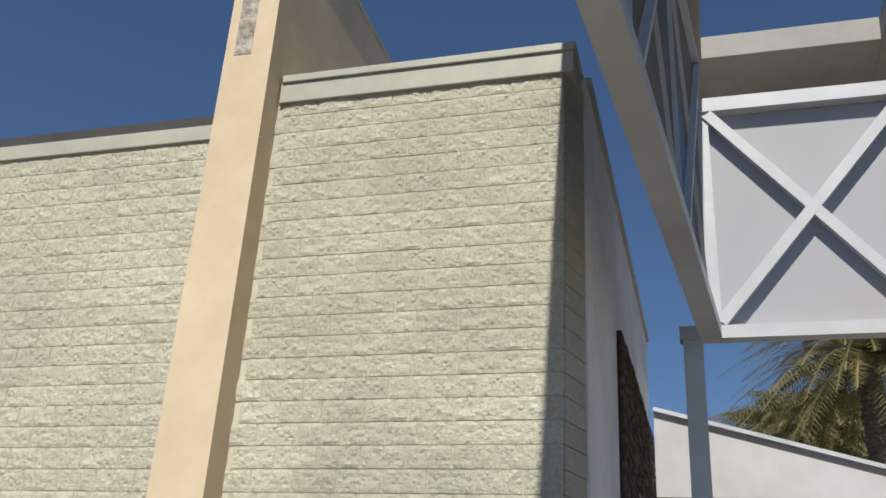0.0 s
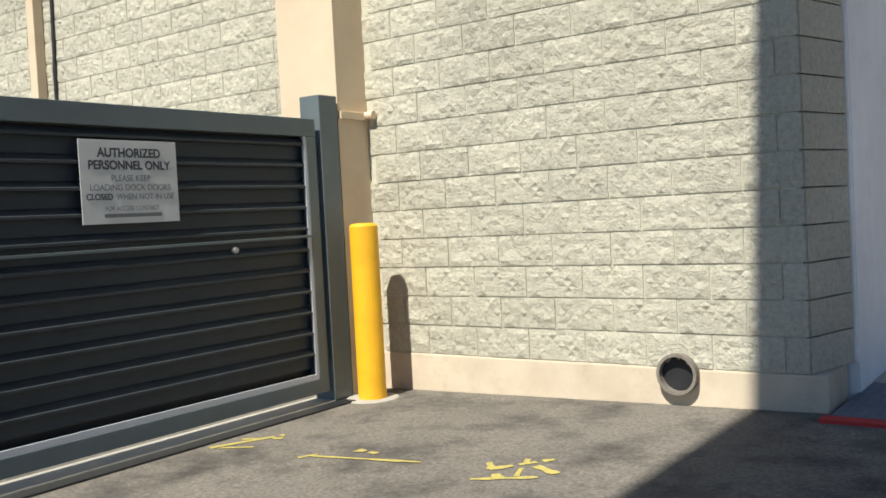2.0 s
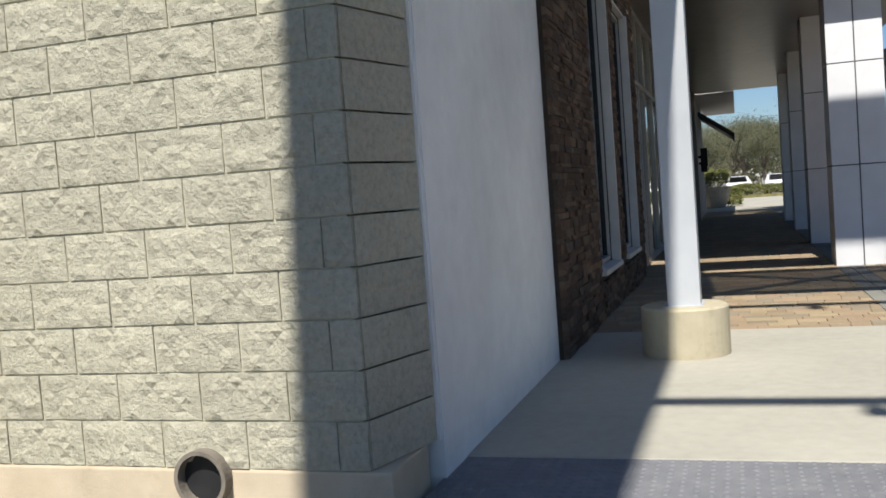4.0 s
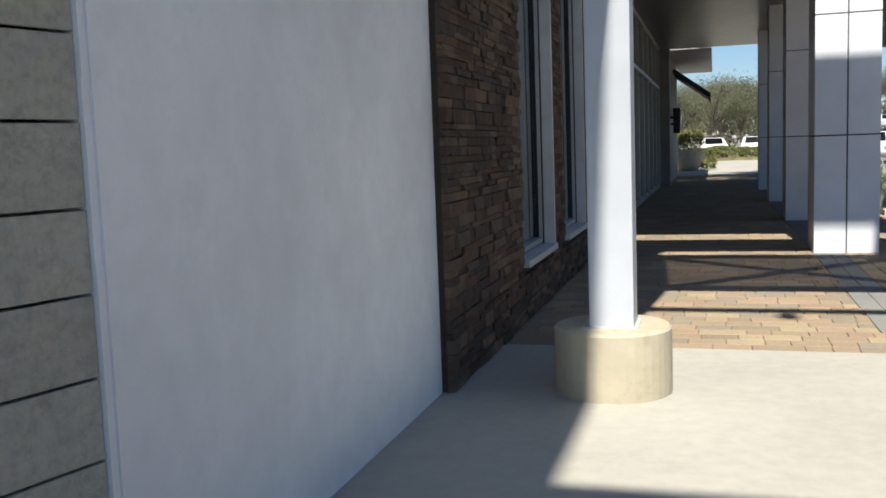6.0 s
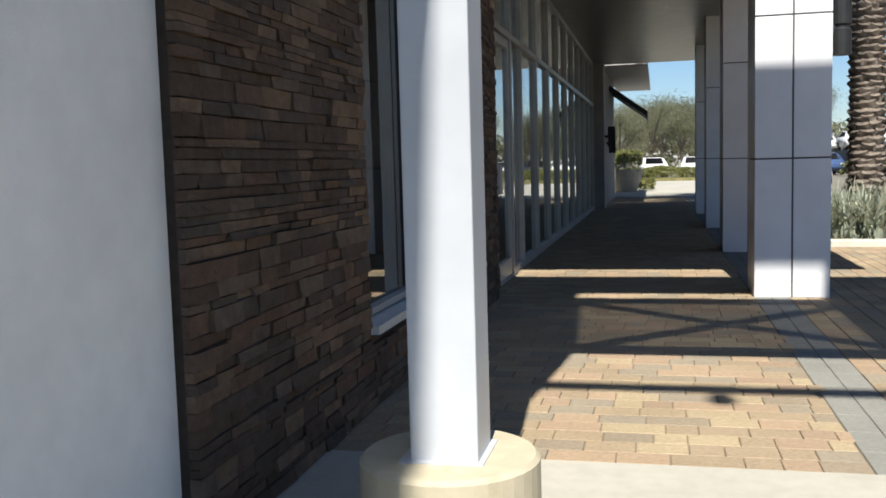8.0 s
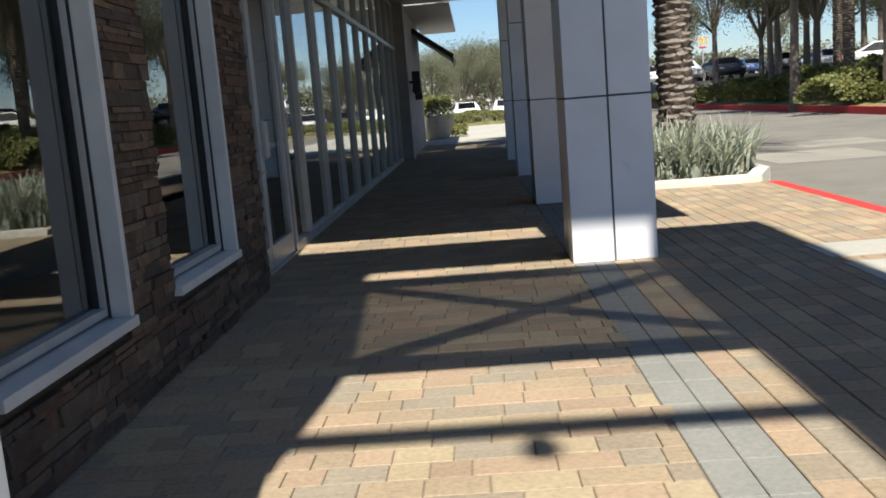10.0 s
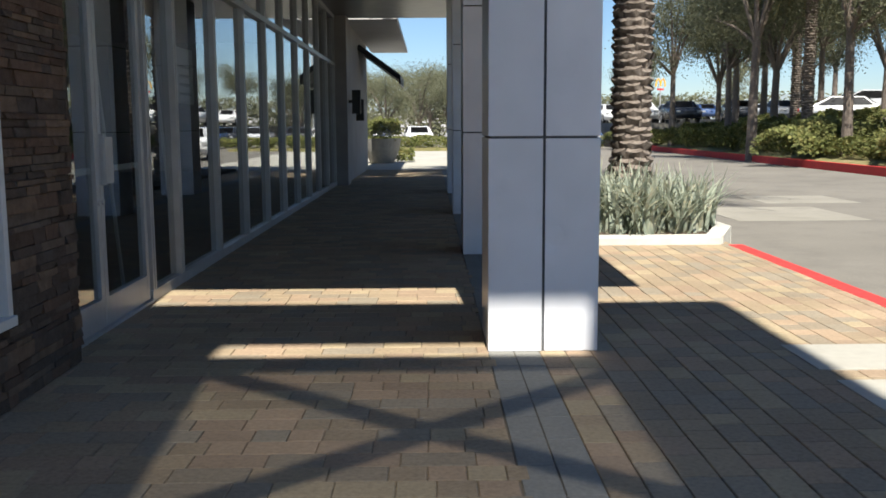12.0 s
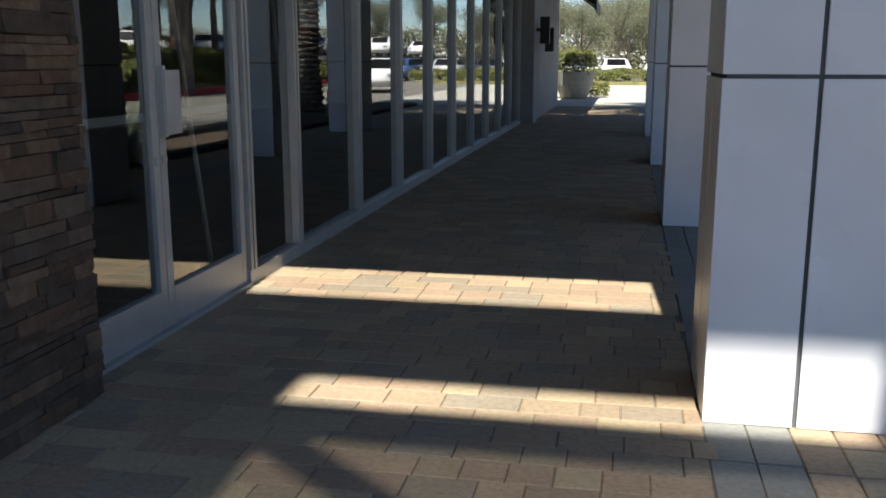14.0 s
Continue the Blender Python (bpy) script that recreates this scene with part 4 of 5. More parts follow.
# ---- hedges ----
def hedge_mesh(seed, L, d, h):
    rnd = random.Random(seed)
    bm = bmesh.new()
    for i in range(int(L * 900)):
        u, v = rnd.uniform(-L / 2, L / 2), rnd.uniform(-1, 1)
        lump = 0.75 + 0.3 * noise.noise((u * 0.8, seed * 3.1, 0)) + 0.15 * noise.noise((u * 2.5, v, seed))
        ang = rnd.uniform(0, math.pi)
        p = Vector((u, math.cos(ang) * d / 2 * lump, max(0.02, math.sin(ang) ** 0.6 * h * lump)))
        p += Vector((rnd.gauss(0, 0.04), rnd.gauss(0, 0.04), rnd.gauss(0, 0.03)))
        n1 = Vector((rnd.uniform(-1, 1), rnd.uniform(-1, 1), rnd.uniform(-0.3, 1))).normalized()
        n2 = n1.orthogonal().normalized()
        s = rnd.uniform(0.03, 0.062)
        bm.faces.new([bm.verts.new(p + w) for w in (n1 * s * 1.3, n2 * s * 0.7, -n1 * s * 1.3, -n2 * s * 0.7)])
    return finish("foliage", bm, M_HEDGE)


hedges = [hedge_mesh(1, 5, 1.4, 0.75), hedge_mesh(2, 5, 1.1, 0.55)]
def hedge(x, y, turn, k, s=1.0):
    h = holder("hedge", x, y, bank(x, y) + 0.03, "low clipped hedge with yellow-green tips", "hedge", "low hedges")
    h.rotation_euler.z, h.scale = turn, (s, s, s)
    o = new("foliage", hedges[k])
    o.parent = h
IS = [(22.0, 66.5), (15.6, 66.0), (13.98, 63.5), (13.95, 36.0), (13.95, -12.0)]
bm = bmesh.new()
bk = bmesh.new()
for (x0, y0), (x1, y1) in zip(IS, IS[1:]):
    d = (Vector((x1, y1, 0)) - Vector((x0, y0, 0))).normalized()
    bar(bk, Vector((x0, y0, -0.03)), Vector((x1, y1, -0.03)) + d * 0.06, 0.18, 0.32)
verts = [bm.verts.new((x, y, bank(x, y - 0.5) if y > 60 else 0.02)) for x, y in IS] + [bm.verts.new((25.5, -12, 1.85)), bm.verts.new((25.5, 66.5, 1.85))]
bm.faces.new(verts)
bmesh.ops.solidify(bm, geom=bm.faces[:], thickness=0.3)
structure("island_bed", bm, M_LAWN, "planted traffic island with dry ground cover", "planting bed")
structure("island_kerb", bk, M_RED, "red-painted kerb of the traffic island", "kerb")
for i, ((x0, y0), (x1, y1)) in enumerate(zip(IS, IS[1:])):
    L = math.hypot(x1 - x0, y1 - y0)
    nrm = Vector((-(y1 - y0), x1 - x0, 0)) / L
    for j in range(max(1, int(L / 4.4))):
        t = (j + 0.5) / max(1, int(L / 4.4))
        c = Vector((x0 + (x1 - x0) * t, y0 + (y1 - y0) * t, 0)) + nrm * 1.5
        hedge(c.x, c.y, math.atan2(y1 - y0, x1 - x0) + rnd.uniform(-0.05, 0.05), (i + j) % 2, rnd.uniform(0.9, 1.15))
for x, y in ((17.5, 43), (19.5, 40.5), (22, 38), (19, 49), (21, 33), (18, 55), (22.5, 45), (18.5, 29), (21.5, 24), (16.2, 38.5), (17.6, 47), (16.0, 51), (20.5, 52), (15.8, 58), (19.5, 61), (23.5, 63), (15.4, 43), (20.8, 46.5), (15.0, 67.6), (19.5, 67.8), (24.0, 67.8)):
    hedge(x, y, rnd.uniform(0, 3), 0, 1.4)
structure("far_bed", boxes((-4, 9, 66, 69, -0.3, 0.02)), M_LAWN, "planting strip before the car park", "planting bed")
for x in (-2, 2.6, 7.0):
    hedge(x, 67.3, rnd.uniform(-0.1, 0.1), 0, 1.1)
structure("car_park", boxes((-30, 13, 69, 120, -0.3, -0.1), (13, 25.5, 69, 120, -0.3, 1.5), (25.5, 90, -30, 120, -0.3, 1.85)), M_ROAD, "pale asphalt car park", "road")


# ---- cars ----
def car(colour):
    m = mat("car_paint", [colour, tuple(min(1, c * 1.08) for c in colour)], 2, 0.25, 0.0, spec=0.6)
    c = holder("car", 0, 0, -0.1, "parked car", "car", "parked cars")
    prof = [(-2.2, 0.35), (-2.25, 0.65), (-2.1, 0.88), (-1.3, 0.98), (-0.75, 1.42), (0.75, 1.46), (1.55, 1.0), (2.2, 0.92), (2.25, 0.4), (1.8, 0.25), (-1.8, 0.25)]
    bm = bmesh.new()
    a = [bm.verts.new((x, -0.88 if z < 1.1 else -0.68, z)) for x, z in prof]
    b = [bm.verts.new((x, 0.88 if z < 1.1 else 0.68, z)) for x, z in prof]
    bm.faces.new(a)
    bm.faces.new(b[::-1])
    for k in range(len(prof)):
        bm.faces.new((a[k], b[k], b[(k + 1) % len(prof)], a[(k + 1) % len(prof)]))
    bmesh.ops.bevel(bm, geom=bm.edges[:], offset=0.05, segments=2, affect="EDGES")
    part("body", bm, m, c, smooth=True)
    for s in (-1, 1):
        bm = bmesh.new()
        bm.faces.new([bm.verts.new(v) for v in ((-1.2, s * 0.875, 1.02), (1.35, s * 0.875, 1.02), (0.72, s * 0.715, 1.40), (-0.72, s * 0.715, 1.38))])
        bmesh.ops.solidify(bm, geom=bm.faces[:], thickness=0.03)
        part("side_window", bm, M_BLACK, c)
        for x in (-1.4, 1.4):
            bm = bmesh.new()
            tube(bm, [(x, s * 0.70, 0.33), (x, s * 0.90, 0.33)], [0.33, 0.32], 16)
            w = part("wheel", bm, M_BLACK, c)
            bm = bmesh.new()
            tube(bm, [(x, s * 0.89, 0.33), (x, s * 0.915, 0.33)], [0.2, 0.18], 12)
            part("rim", bm, M_ALU, w)
        part("tail_light", boxes((2.2, 2.27, s * 0.75 - 0.1, s * 0.75 + 0.1, 0.72, 0.86)), M_RED, c)
        part("headlight", boxes((-2.26, -2.15, s * 0.68 - 0.14, s * 0.68 + 0.14, 0.66, 0.80)), M_ALU, c)
    for q in (((-1.28, -0.6, 1.02), (-0.78, -0.55, 1.41), (-0.78, 0.55, 1.41), (-1.28, 0.6, 1.02)), ((1.50, -0.6, 1.05), (0.82, -0.55, 1.44), (0.82, 0.55, 1.44), (1.50, 0.6, 1.05))):
        bm = bmesh.new()
        bm.faces.new([bm.verts.new(v) for v in q])
        bmesh.ops.solidify(bm, geom=bm.faces[:], thickness=0.035)
        part("windscreen", bm, M_BLACK, c)
    return c


cars = {"white": car((0.75, 0.75, 0.75)), "silver": car((0.42, 0.43, 0.45)), "dark": car((0.03, 0.035, 0.045)), "red": car((0.35, 0.03, 0.03)), "blue": car((0.05, 0.09, 0.2))}
spots = [("white", 21.8, 55.0, 150), ("silver", 24.2, 57.0, 150), ("white", 28.5, 52.0, 15), ("silver", 28.5, 48.5, 10), ("white", 31.0, 60.0, 20), ("dark", 21.5, 70.8, 80), ("silver", 24.5, 70.8, 85), ("white", 27.5, 66, 95), ("red", 30.5, 66, 90), ("dark", 17.8, 71.5, 90), ("white", 15.0, 71.5, 90), ("blue", 11.5, 72, 90), ("silver", 8.5, 73, 90), ("dark", 5.8, 74, 90), ("white", 3.0, 73, 90), ("white", 0.2, 73, 95), ("dark", -2.6, 74, 90), ("silver", -5.4, 74, 90), ("white", 4.4, 80, 0), ("silver", 19.5, 80, 90), ("white", 34, 60, 90), ("dark", 12.0, 80, 90), ("white", 15.0, 81, 90), ("silver", 28, 24, 0), ("white", 28, 20.5, 0), ("dark", 28, 17, 0), ("white", 28, 10, 0), ("silver", 28, 5, 0), ("red", 28, -2, 0), ("white", 7.6, 52.0, 80)] + [(("white", "silver", "dark", "white", "blue", "silver")[k % 6], 15.5 + 2.9 * k, 97.0 + 0.6 * (k % 3), 90) for k in range(12) if k not in (3, 8)]
used = set()
for k, x, y, a in spots:
    m = pose(x, y, bank(x, y) or -0.1, 0, 0, a)
    if k in used:
        o = copy_thing(cars[k], m)
    else:
        o = cars[k]
        o.matrix_basis = m
        used.add(k)
    tagged(o, f"parked {k} car in the sunlit car park")

# ---- far buildings and signs ----
def far_building(x0, x1, y0, y1, h, label):
    b = holder("far_building", x0, y0, -0.1, label, "building")
    w, d = x1 - x0, y1 - y0
    part("wall", boxes((0, w, 0, d, 0, h)), M_FASCIA, b)
    part("roof", boxes((-0.2, w + 0.2, -0.2, d + 0.2, h, h + 0.4)), M_COPING, b)
    k = int(w // 6)
    for i in range(k):
        part("window", boxes((w * (i + 0.25) / k, w * (i + 0.75) / k, -0.05, 0.05, 0.3, h * 0.6)), M_BLACK, b)
    return b
far_building(-20, 40, 150, 158, 3.2, "low pale retail building across the car park")
far_building(60, 90, 95, 110, 4.5, "low pale retail building across the car park")
far_building(92, 120, -20, 40, 5.0, "low pale retail building across the car park")

arch = holder("pole_sign", 21.0, 90, 1.45, "yellow looped restaurant sign on a pole with a red board", "sign")
arch.scale = (0.4, 0.4, 0.4)
bm = bmesh.new()
tube(bm, [(0, 0, 0), (0, 0, 7.2)], [0.14, 0.12], 10)
part("pole", bm, M_ALU, arch)
for s in (-1, 1):
    bm = bmesh.new()
    tube(bm, [(s * 0.5 + 0.5 * math.cos(a), 0, 8.0 + 1.6 * math.sin(a)) for a in [math.pi * k / 12 for k in range(13)]], [0.16] * 13, 8)
    part("loop", bm, M_YELLOW, arch)
part("board", boxes((-0.7, 0.7, -0.1, 0.1, 7.2, 7.6)), M_RED, arch)


def lamp_post(x, y):
    l = holder("street_lamp", x, y, bank(x, y) - 0.1, "tall thin grey car park lamp post", "lamp post", "car park lamps")
    bm = bmesh.new()
    tube(bm, [(0, 0, 0), (0, 0, 8.5)], [0.09, 0.06], 8)
    part("pole", bm, M_ALU, l)
    part("head", boxes((-0.5, 0.5, -0.12, 0.12, 8.45, 8.6)), M_ALU, l)
lamp_post(6.0, 84)
lamp_post(23, 70)
lamp_post(40, 55)

# ---- distant woods ----
def woods(name, x0, y0, x1, y1, n, seed):
    rnd = random.Random(seed)
    bm = bmesh.new()
    for i in range(n):
        t = rnd.random()
        top = 4.6 + 2.6 * noise.noise((t * 14, seed, 0)) + 1.2 * noise.noise((t * 50, seed, 2))
        p = Vector((x0 + (x1 - x0) * t + rnd.gauss(0, 2), y0 + (y1 - y0) * t + rnd.gauss(0, 2), top * rnd.random() ** 0.7))
        n1 = Vector((rnd.uniform(-1, 1), rnd.uniform(-1, 1), rnd.uniform(-1, 1))).normalized()
        n2 = n1.orthogonal().normalized()
        s = rnd.uniform(0.12, 0.27)
        bm.faces.new([bm.verts.new(p + v) for v in (n1 * s * 1.3, n2 * s * 0.7, -n1 * s * 1.3, -n2 * s * 0.7)])
    thing(name, bm, M_LEAF, "distant belt of olive-green trees", "woods", kind="stuff")
woods("woods", -40, 122, 75, 122, 24000, 3)
woods("woods", 75, 122, 75, -40, 24000, 5)

# low hills on the horizon, distance haze mixed into their grey-green colour
bm = bmesh.new()
prev = None
for k in range(121):
    a = radians(-50 + k * 1.25)
    d = Vector((math.sin(a), math.cos(a), 0))
    top = 15 + 7 * noise.noise((k * 0.09, 1.0, 0)) + 2.5 * noise.noise((k * 0.45, 4.0, 0))
    q = [bm.verts.new(d * 400 + Vector((0, 0, -1))), bm.verts.new(d * 430 + Vector((0, 0, top * 0.6))), bm.verts.new(d * 480 + Vector((0, 0, top)))]
    if prev:
        for i in (0, 1):
            bm.faces.new((prev[i], q[i], q[i + 1], prev[i + 1]))
    prev = q
structure("backdrop", bm, M_HILL, "grey-green hills on the horizon, haze put into their colour", "hills")

# yellow markers on the island
for x, y in ((21.2, 36.0), (24.0, 35.4)):
    hy = holder("marker_post", x, y, bank(x, y), "short yellow marker post on the island", "bollard")
    bm = bmesh.new()
    tube(bm, [(0, 0, 0), (0, 0, 0.8), (0, 0, 0.95)], [0.12, 0.12, 0.05], 10)
    part("tube", bm, M_YELLOW, hy)

# pot with shrub at the arcade's far end, and the awning
pot = holder("planter_pot", -0.75, 43.5, 0, "round concrete planter pot, coloured darker for its shade", "planter")
bm = bmesh.new()
tube(bm, [(0, 0, 0), (0, 0, 0.45), (0, 0, 0.9), (0, 0, 0.9), (0, 0, 0.8)], [0.45, 0.62, 0.72, 0.64, 0.6], 28)
part("bowl", bm, M_POT, pot)
shrub = holder("potted_shrub", -0.75, 43.5, 0.8, "green shrub growing in the planter pot", "shrub")
o = new("foliage", hedge_mesh(7, 1.3, 1.2, 1.0))
o.parent = shrub
sh2 = holder("shrub", -0.1, 44.6, 0, "low green shrub beside the pot", "shrub")
o = new("foliage", hedge_mesh(9, 1.0, 1.0, 0.6))
o.parent = sh2
aw = holder("awning", -0.95, 36.5, 3.45, "sloping dark fabric awning on the far wall", "awning")
bm = bmesh.new()
bar(bm, (0.0, 0, 0.1), (1.15, 0, -0.74), 3.0, 0.14)
part("cloth", bm, M_BLACK, aw)
part("valance", boxes((1.13, 1.18, -1.5, 1.5, -0.93, -0.70)), M_BLACK, aw)
for y, z in ((30.9, 1.75), (33.2, 1.6)):
    lm = holder("wall_lantern", -0.84 if y < 31.2 else -0.93, y, z, "black box lantern on the pier", "wall lamp", "wall lanterns")
    part("bracket", boxes((-0.02, 0.12, -0.05, 0.05, 0.15, 0.22)), M_BLACK, lm)
    part("box", boxes((0.06, 0.26, -0.1, 0.1, -0.1, 0.45), bevel=0.01), M_BLACK, lm)

# lantern on the nearest column, notice and leaning rail behind the glass
lm = holder("wall_lantern", 2.055, 14.6, 2.25, "black cylinder lantern on the clad column", "wall lamp", "wall lanterns")
part("bracket", boxes((-0.005, 0.08, -0.05, 0.05, 0.18, 0.26)), M_BLACK, lm)
bm = bmesh.new()
tube(bm, [(0.13, 0, -0.03), (0.13, 0, 0.2), (0.13, 0, 0.215), (0.13, 0, 0.235), (0.13, 0, 0.25), (0.13, 0, 0.47)], [0.09, 0.09, 0.075, 0.075, 0.09, 0.09], 18)
part("cylinder", bm, M_BLACK, lm)
po = holder("window_notice", XG - 0.014, 17.42, 1.76, "pale paper notice taped inside the shopfront glass", "notice")
part("sheet", boxes((-0.004, -0.001, -0.28, 0.28, -0.2, 0.3)), M_PAPER, po)
for i in range(4):
    part("faded_line", boxes((-0.001, 0.0005, -0.2, 0.2 - 0.04 * (i % 3), -0.12 + i * 0.08, -0.095 + i * 0.08)), M_INK2, po)
for yy in (15.7, 17.15):
    rl = holder("leaning_rail", XG - 0.13, yy, 0.3, "thin pale rail leaning behind the glass", "rail", "leaning rails")
    bm = bmesh.new()
    tube(bm, [(0, 0.15, -0.3), (-0.02, -0.28, 1.9)], [0.014, 0.014], 8)
    part("rod", bm, M_WINFRAME, rl)

# downpipe on the left block wall
dp = holder("downpipe", -8.35, 4.76, 0.17, "cream square downpipe on the block wall", "downpipe")
part("pipe", boxes((-0.06, 0.06, -0.06, 0.04, 0, 5.9), bevel=0.006), M_CREAM, dp)
cb = holder("wall_cable", -8.12, 4.79, 0.5, "thin black cable run on the block wall", "cable")
bm = bmesh.new()
tube(bm, [(0.015 * math.sin(k * 1.3), 0, k * 0.5) for k in range(12)], [0.018] * 12, 6)
part("cable", bm, M_BLACK, cb)

# utility paint marks on the driveway
def spray(name, strokes, m, label):
    bm = bmesh.new()
    for (x0, y0), (x1, y1), w in strokes:
        n = max(3, int(math.hypot(x1 - x0, y1 - y0) / 0.03))
        d = Vector((x1 - x0, y1 - y0, 0)).normalized()
        s = Vector((-d.y, d.x, 0))
        prev = None
        for k in range(n + 1):
            t = k / n
            ww = w * (0.5 + 0.6 * abs(noise.noise((x0 * 7 + k * 0.35, y0 * 5, 0.3))) * 2)
            x, y = x0 + (x1 - x0) * t, y0 + (y1 - y0) * t
            z = asphalt_z(x) + 0.004
            q = (bm.verts.new((x + s.x * ww / 2, y + s.y * ww / 2, z)), bm.verts.new((x - s.x * ww / 2, y - s.y * ww / 2, z)))
            if prev and noise.noise((k * 0.8, x0 * 9, y0 * 9)) > -0.3:
                bm.faces.new((prev[0], q[0], q[1], prev[1]))
            prev = q
    return structure(name, bm, m, label, "road marking")


spray("paint_mark_line", [((-3.28, 3.05), (-2.62, 3.16), 0.035), ((-3.1, 3.24), (-2.95, 3.22), 0.05), ((-3.25, 3.1), (-3.3, 3.0), 0.03)], M_SPRAY_Y, "faded yellow utility paint line on asphalt")
spray("paint_mark_figures", [((-2.25, 3.15), (-2.01, 3.46), 0.05), ((-2.22, 3.0), (-1.95, 3.14), 0.04), ((-2.3, 3.28), (-2.1, 3.05), 0.05), ((-2.05, 3.3), (-1.9, 3.22), 0.05), ((-2.15, 3.4), (-2.05, 3.12), 0.04)], M_SPRAY_Y, "faded yellow utility paint figures on asphalt")
spray("paint_mark_gate", [((-3.98, 2.95), (-3.76, 3.40), 0.07), ((-3.9, 3.0), (-3.7, 3.1), 0.04), ((-3.95, 3.2), (-3.72, 3.3), 0.05)], M_SPRAY_Y, "faded yellow utility paint mark by the gate")
spray("paint_mark_green", [((-2.79, 1.8), (-2.42, 1.97), 0.035), ((-2.75, 1.67), (-2.42, 1.84), 0.035), ((-2.5, 2.02), (-2.38, 1.88), 0.03)], M_SPRAY_G, "faded green utility paint mark on asphalt")
spray("paint_mark_blue", [((0.3, 4.0), (0.62, 4.3), 0.04), ((0.45, 3.9), (0.5, 4.35), 0.03)], M_SPRAY_B, "faded blue utility paint mark on asphalt")

# ---- masonry and paving pieces ----
def rough_block(seed, nx=12, nz=6, half=False):
    """One split-face block: a hewn, pitted front that falls back to straight arrises, on a plain body."""
    bm = bmesh.new()
    w, h = (BW / 2 if half else BW) - 0.009, BH - 0.009
    g = []
    for j in range(nz + 1):
        r = []
        for i in range(nx + 1):
            x, z = (i / nx - 0.5) * w, (j / nz - 0.5) * h
            rim = 0.0 if i in (0, nx) or j in (0, nz) else 1.0
            rough = noise.noise((x * 9 + seed * 7.3, z * 9, seed * 1.7)) * 0.010 + noise.noise((x * 34, z * 34 + seed * 3.1, seed)) * 0.010
            chip = noise.noise((x * 30, z * 30, seed * 5.0))
            out = 0.009 + rough * (0.35 + 0.65 * rim) + 0.003 * rim - (0.006 if chip > 0.35 and not rim else 0.0)
            out = max(0.002, out)
            r.append(bm.verts.new((x, -out, z)))
        g.append(r)
    for j in range(nz):
        for i in range(nx):
            q = (g[j][i], g[j][i + 1], g[j + 1][i + 1], g[j + 1][i])
            if (i + j) % 2:
                bm.faces.new((q[0], q[1], q[2]))
                bm.faces.new((q[0], q[2], q[3]))
            else:
                bm.faces.new((q[0], q[1], q[3]))
                bm.faces.new((q[1], q[2], q[3]))
    rim = g[0] + [g[j][nx] for j in range(1, nz)] + g[nz][::-1] + [g[j][0] for j in range(nz - 1, 0, -1)]
    back = [bm.verts.new(v.co + Vector((0, 0.03, 0))) for v in rim]
    for k in range(len(rim)):
        bm.faces.new((rim[k], back[k], back[(k + 1) % len(rim)], rim[(k + 1) % len(rim)]))
    return bm


block_meshes = [finish("block", rough_block(i), M_BLOCK) for i in range(10)]
half_meshes = [finish("half_block", rough_block(40 + i, 6, 6, True), M_BLOCK) for i in range(4)]
wall = bpy.data.objects["wall_south"]
rnd = random.Random(5)
xr = -1.115
xl = -4.22
for c in range(31):
    z = Z0 + (c + 0.5) * BH
    x = xr
    full = BW / 2 if c % 2 == 0 else BW
    ob = new("half_block" if c % 2 == 0 else "block", rnd.choice(half_meshes if c % 2 == 0 else block_meshes))
    ob.location, ob.parent, ob.scale.x = (x - 0.075 - (full - 0.075) / 2, Y0, z), wall, (full - 0.075) / full
    x -= full
    while x - BW > xl - 0.2:
        ob = new("block", rnd.choice(block_meshes))
        ob.location, ob.parent = (x - BW / 2, Y0 + rnd.uniform(-0.002, 0.002), z), wall
        x -= BW


def joined(name, items, material, parent):
    """Many small copies of the meshes in items [(mesh, matrix)] as one part."""
    vs, fs, base = [], [], 0
    for me, m in items:
        for v in me.vertices:
            vs.append(m @ v.co)
        for p in me.polygons:
            fs.append([base + i for i in p.vertices])
        base += len(me.vertices)
    me = bpy.data.meshes.new(name)
    me.from_pydata(vs, [], fs)
    me.materials.append(material)
    ob = new(name, me)
    ob.parent = parent
    return tagged(ob, kind="stuff")


items = []
for c in range(29):
    x = -4.74 - (0 if c % 2 else BW / 2)
    while x - BW > -12:
        items.append((rnd.choice(block_meshes), pose(x - BW / 2, Y0 + 0.02, Z0 + (c + 0.5) * BH)))
        x -= BW
joined("blocks", items, M_BLOCKS, bpy.data.objects["wall_south_west"])
items = []
for c in range(31):
    items.append((rnd.choice(block_meshes), pose(-1.13, 5.035, Z0 + (c + 0.5) * BH, 0, 0, 75) @ Matrix.Diagonal((1.17, 0.6, 1, 1))))
joined("return_blocks", items, M_BLOCKS, wall)

# ledgestone
def ledge(seed):
    rnd = random.Random(seed)
    bm = bmesh.new()
    box(bm, -0.02, 0.5, -0.5, 0.5, -0.5, 0.5)
    for v in bm.verts:
        if v.co.x > 0:
            v.co.x = rnd.uniform(0.40, 0.58)
            v.co.y += rnd.uniform(-0.012, 0.012)
            v.co.z += rnd.uniform(-0.05, 0.05)
    return bm


stone_meshes = [finish("ledge_stone", ledge(i), M_STONE) for i in range(8)]
stone_wall = bpy.data.objects["wall_stone"]
rnd = random.Random(11)
far_items, near = [], 0
z = 0.005
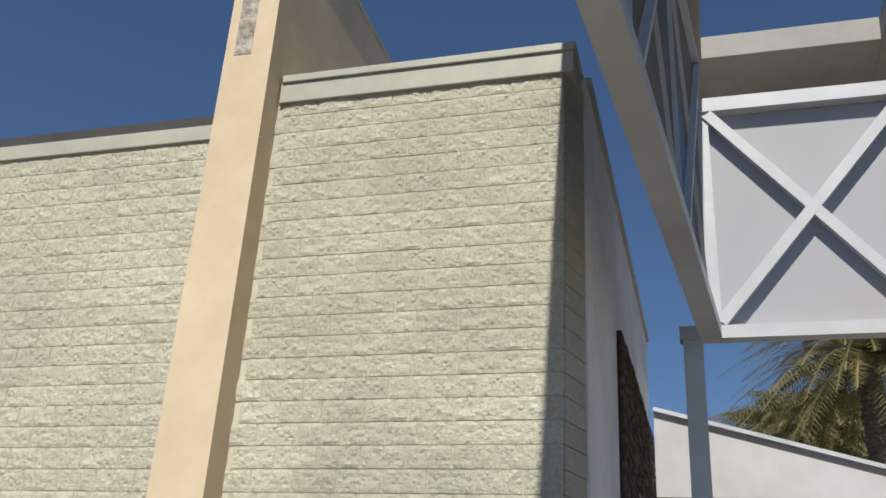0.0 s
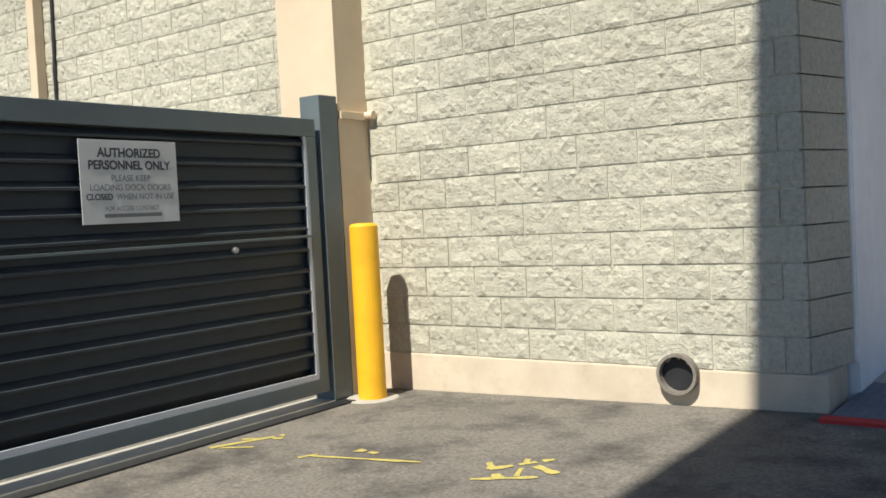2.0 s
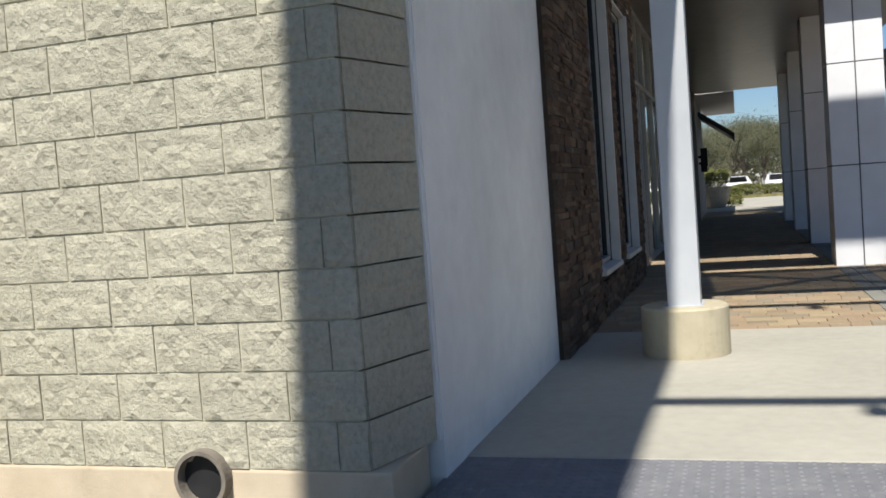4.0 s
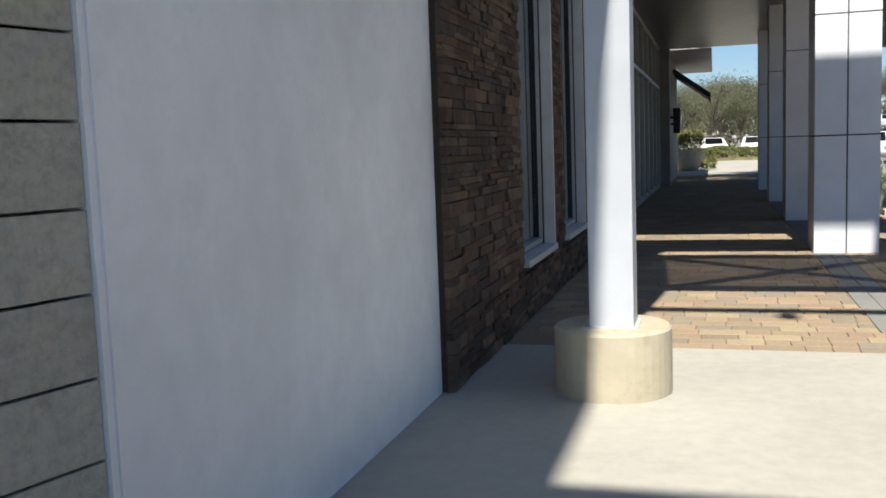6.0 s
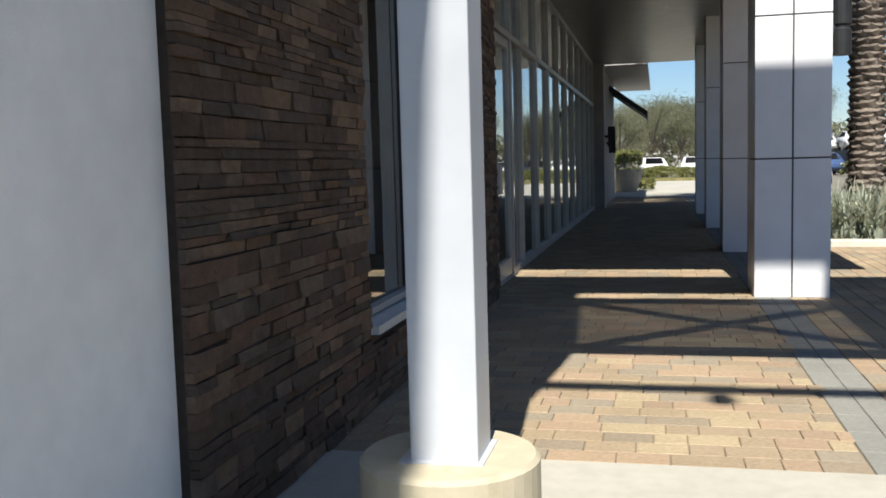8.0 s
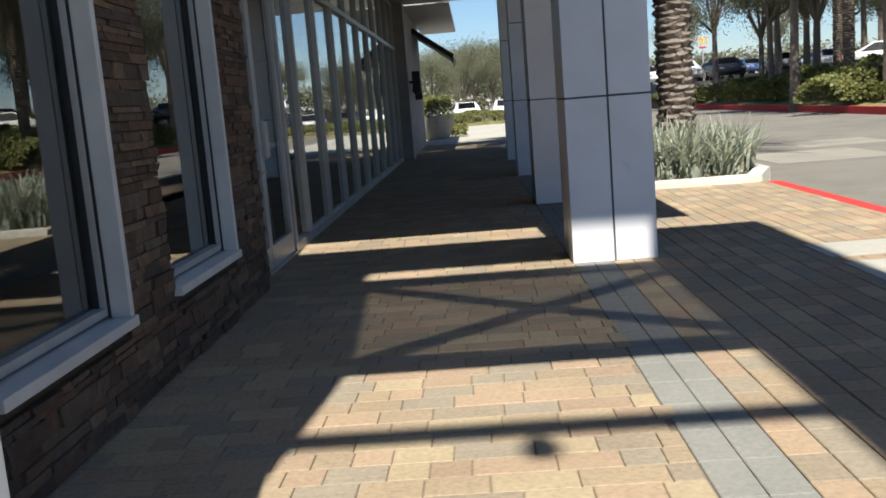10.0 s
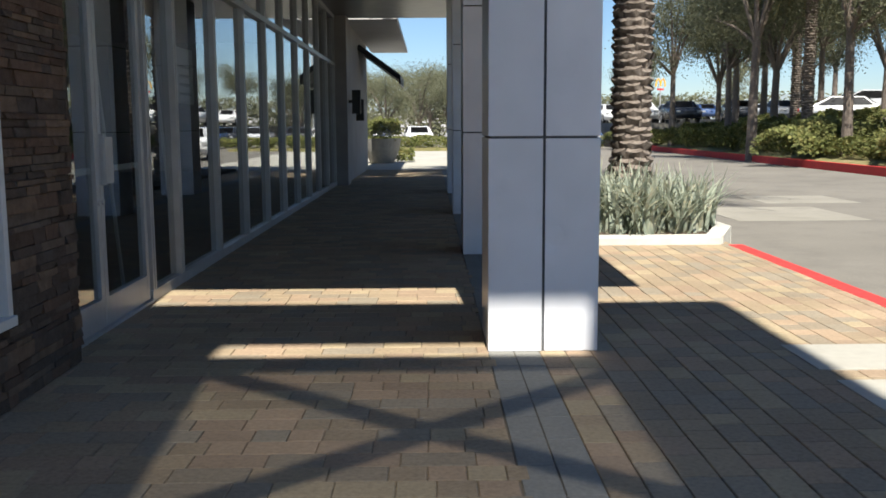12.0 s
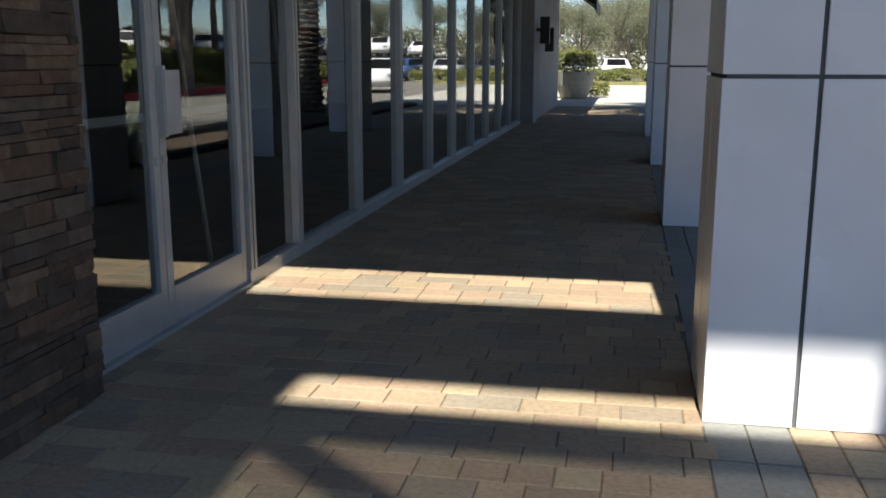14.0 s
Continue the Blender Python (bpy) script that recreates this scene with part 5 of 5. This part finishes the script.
while z < 4.88:
    h = rnd.choice((0.032, 0.04, 0.05, 0.06, 0.08))
    y = 8.03
    end = 14.10 if z < 3.76 else 13.93
    while y < end - 0.03:
        L = min(rnd.uniform(0.09, 0.36), end - y)
        nxt = y + L
        cut = [(y, nxt)]
        for y0, y1, z0, z1 in WINS:
            if z + h > z0 - 0.05 and z < z1:
                cut2 = []
                for a, b in cut:
                    if b <= y0 or a >= y1:
                        cut2.append((a, b))
                    else:
                        if a < y0:
                            cut2.append((a, y0))
                        if b > y1:
                            cut2.append((y1, b))
                cut = cut2
        for a, b in cut:
            if b - a < 0.02:
                continue
            m = Matrix.Translation((XS - 0.046, (a + b) / 2, z + h / 2)) @ Matrix.Diagonal((rnd.uniform(0.05, 0.095), b - a - 0.004, h - 0.004, 1))
            if z < 2.4 and 8.05 < (a + b) / 2 < 13.95 and near < 300 and rnd.random() < 0.3:
                ob = new("ledge_stone", rnd.choice(stone_meshes))
                ob.matrix_basis, ob.parent = m, stone_wall
                near += 1
            else:
                far_items.append((rnd.choice(stone_meshes), m))
        y = nxt
    z += h
# stone return at the door reveal
z = 0.005
while z < 3.8:
    h = rnd.choice((0.05, 0.07, 0.09))
    far_items.append((rnd.choice(stone_meshes), Matrix.Translation((-1.055, 14.086, z + h / 2)) @ Matrix.Rotation(radians(90), 4, "Z") @ Matrix.Diagonal((0.05, 0.14, h - 0.005, 1))))
    z += h
joined("ledge_stones", far_items, M_STONES, stone_wall)


# pavers
def paver(w, d, m):
    bm = bmesh.new()
    box(bm, -w / 2, w / 2, -d / 2, d / 2, -0.03, 0.0)
    top = [e for e in bm.edges if all(v.co.z > -0.001 for v in e.verts)]
    bmesh.ops.bevel(bm, geom=top, offset=0.004, segments=1, affect="EDGES")
    return finish("paver", bm, m)


GAP = 0.0035
rnd = random.Random(3)
floor_ob = bpy.data.objects["pavement"]
sizes = (0.155, 0.235, 0.235, 0.31)
paver_me = {w: paver(w - GAP, 0.155 - GAP, M_PAVER) for w in set(sizes)}
far_items, near = [], 0
y = 9.28
r = 0
while y < 38.1:
    x = -1.19 - rnd.uniform(0, 0.12)
    while x < 1.36:
        w = rnd.choice(sizes)
        if x + w > 1.38:
            w = max(0.09, 1.39 - x)
            me = paver_me.setdefault(round(w, 2), paver(round(w, 2) - GAP, 0.155 - GAP, M_PAVER))
        else:
            me = paver_me[w]
        m = Matrix.Translation((x + w / 2, y + 0.0775, rnd.uniform(-0.003, 0.0)))
        if near < 300 and 9.2 < y < 16.5 and x > -0.5 and rnd.random() < 0.75:
            ob = new("paver", me)
            ob.matrix_basis, ob.parent = m, floor_ob
            near += 1
        else:
            far_items.append((me, m))
        x += w
    y += 0.155
joined("pavers", far_items, M_PAVERS, floor_ob)
grey_items, tan_items = [], []
g_me = paver(0.155 - GAP, 0.31 - GAP, M_PAVER_G)
t_me = [paver(0.155 - 0.0055, l - GAP, M_PAVER) for l in (0.155, 0.235, 0.31)]
x = 1.395
while x < 4.4:
    y = 9.28 - rnd.uniform(0, 0.0)
    while y < 38.1:
        if x < 1.70:
            grey_items.append((g_me, Matrix.Translation((x + 0.0775, y + 0.155, rnd.uniform(-0.003, 0)))))
            y += 0.31
        else:
            k = rnd.choice((0, 1, 1, 2))
            l = (0.155, 0.235, 0.31)[k]
            tan_items.append((t_me[k], Matrix.Translation((x + 0.0775, y + l / 2, rnd.uniform(-0.003, 0)))))
            y += l
    x += 0.155
joined("grey_pavers", grey_items, M_PAVER_G, floor_ob)
joined("outer_pavers", tan_items, M_PAVERS, floor_ob)
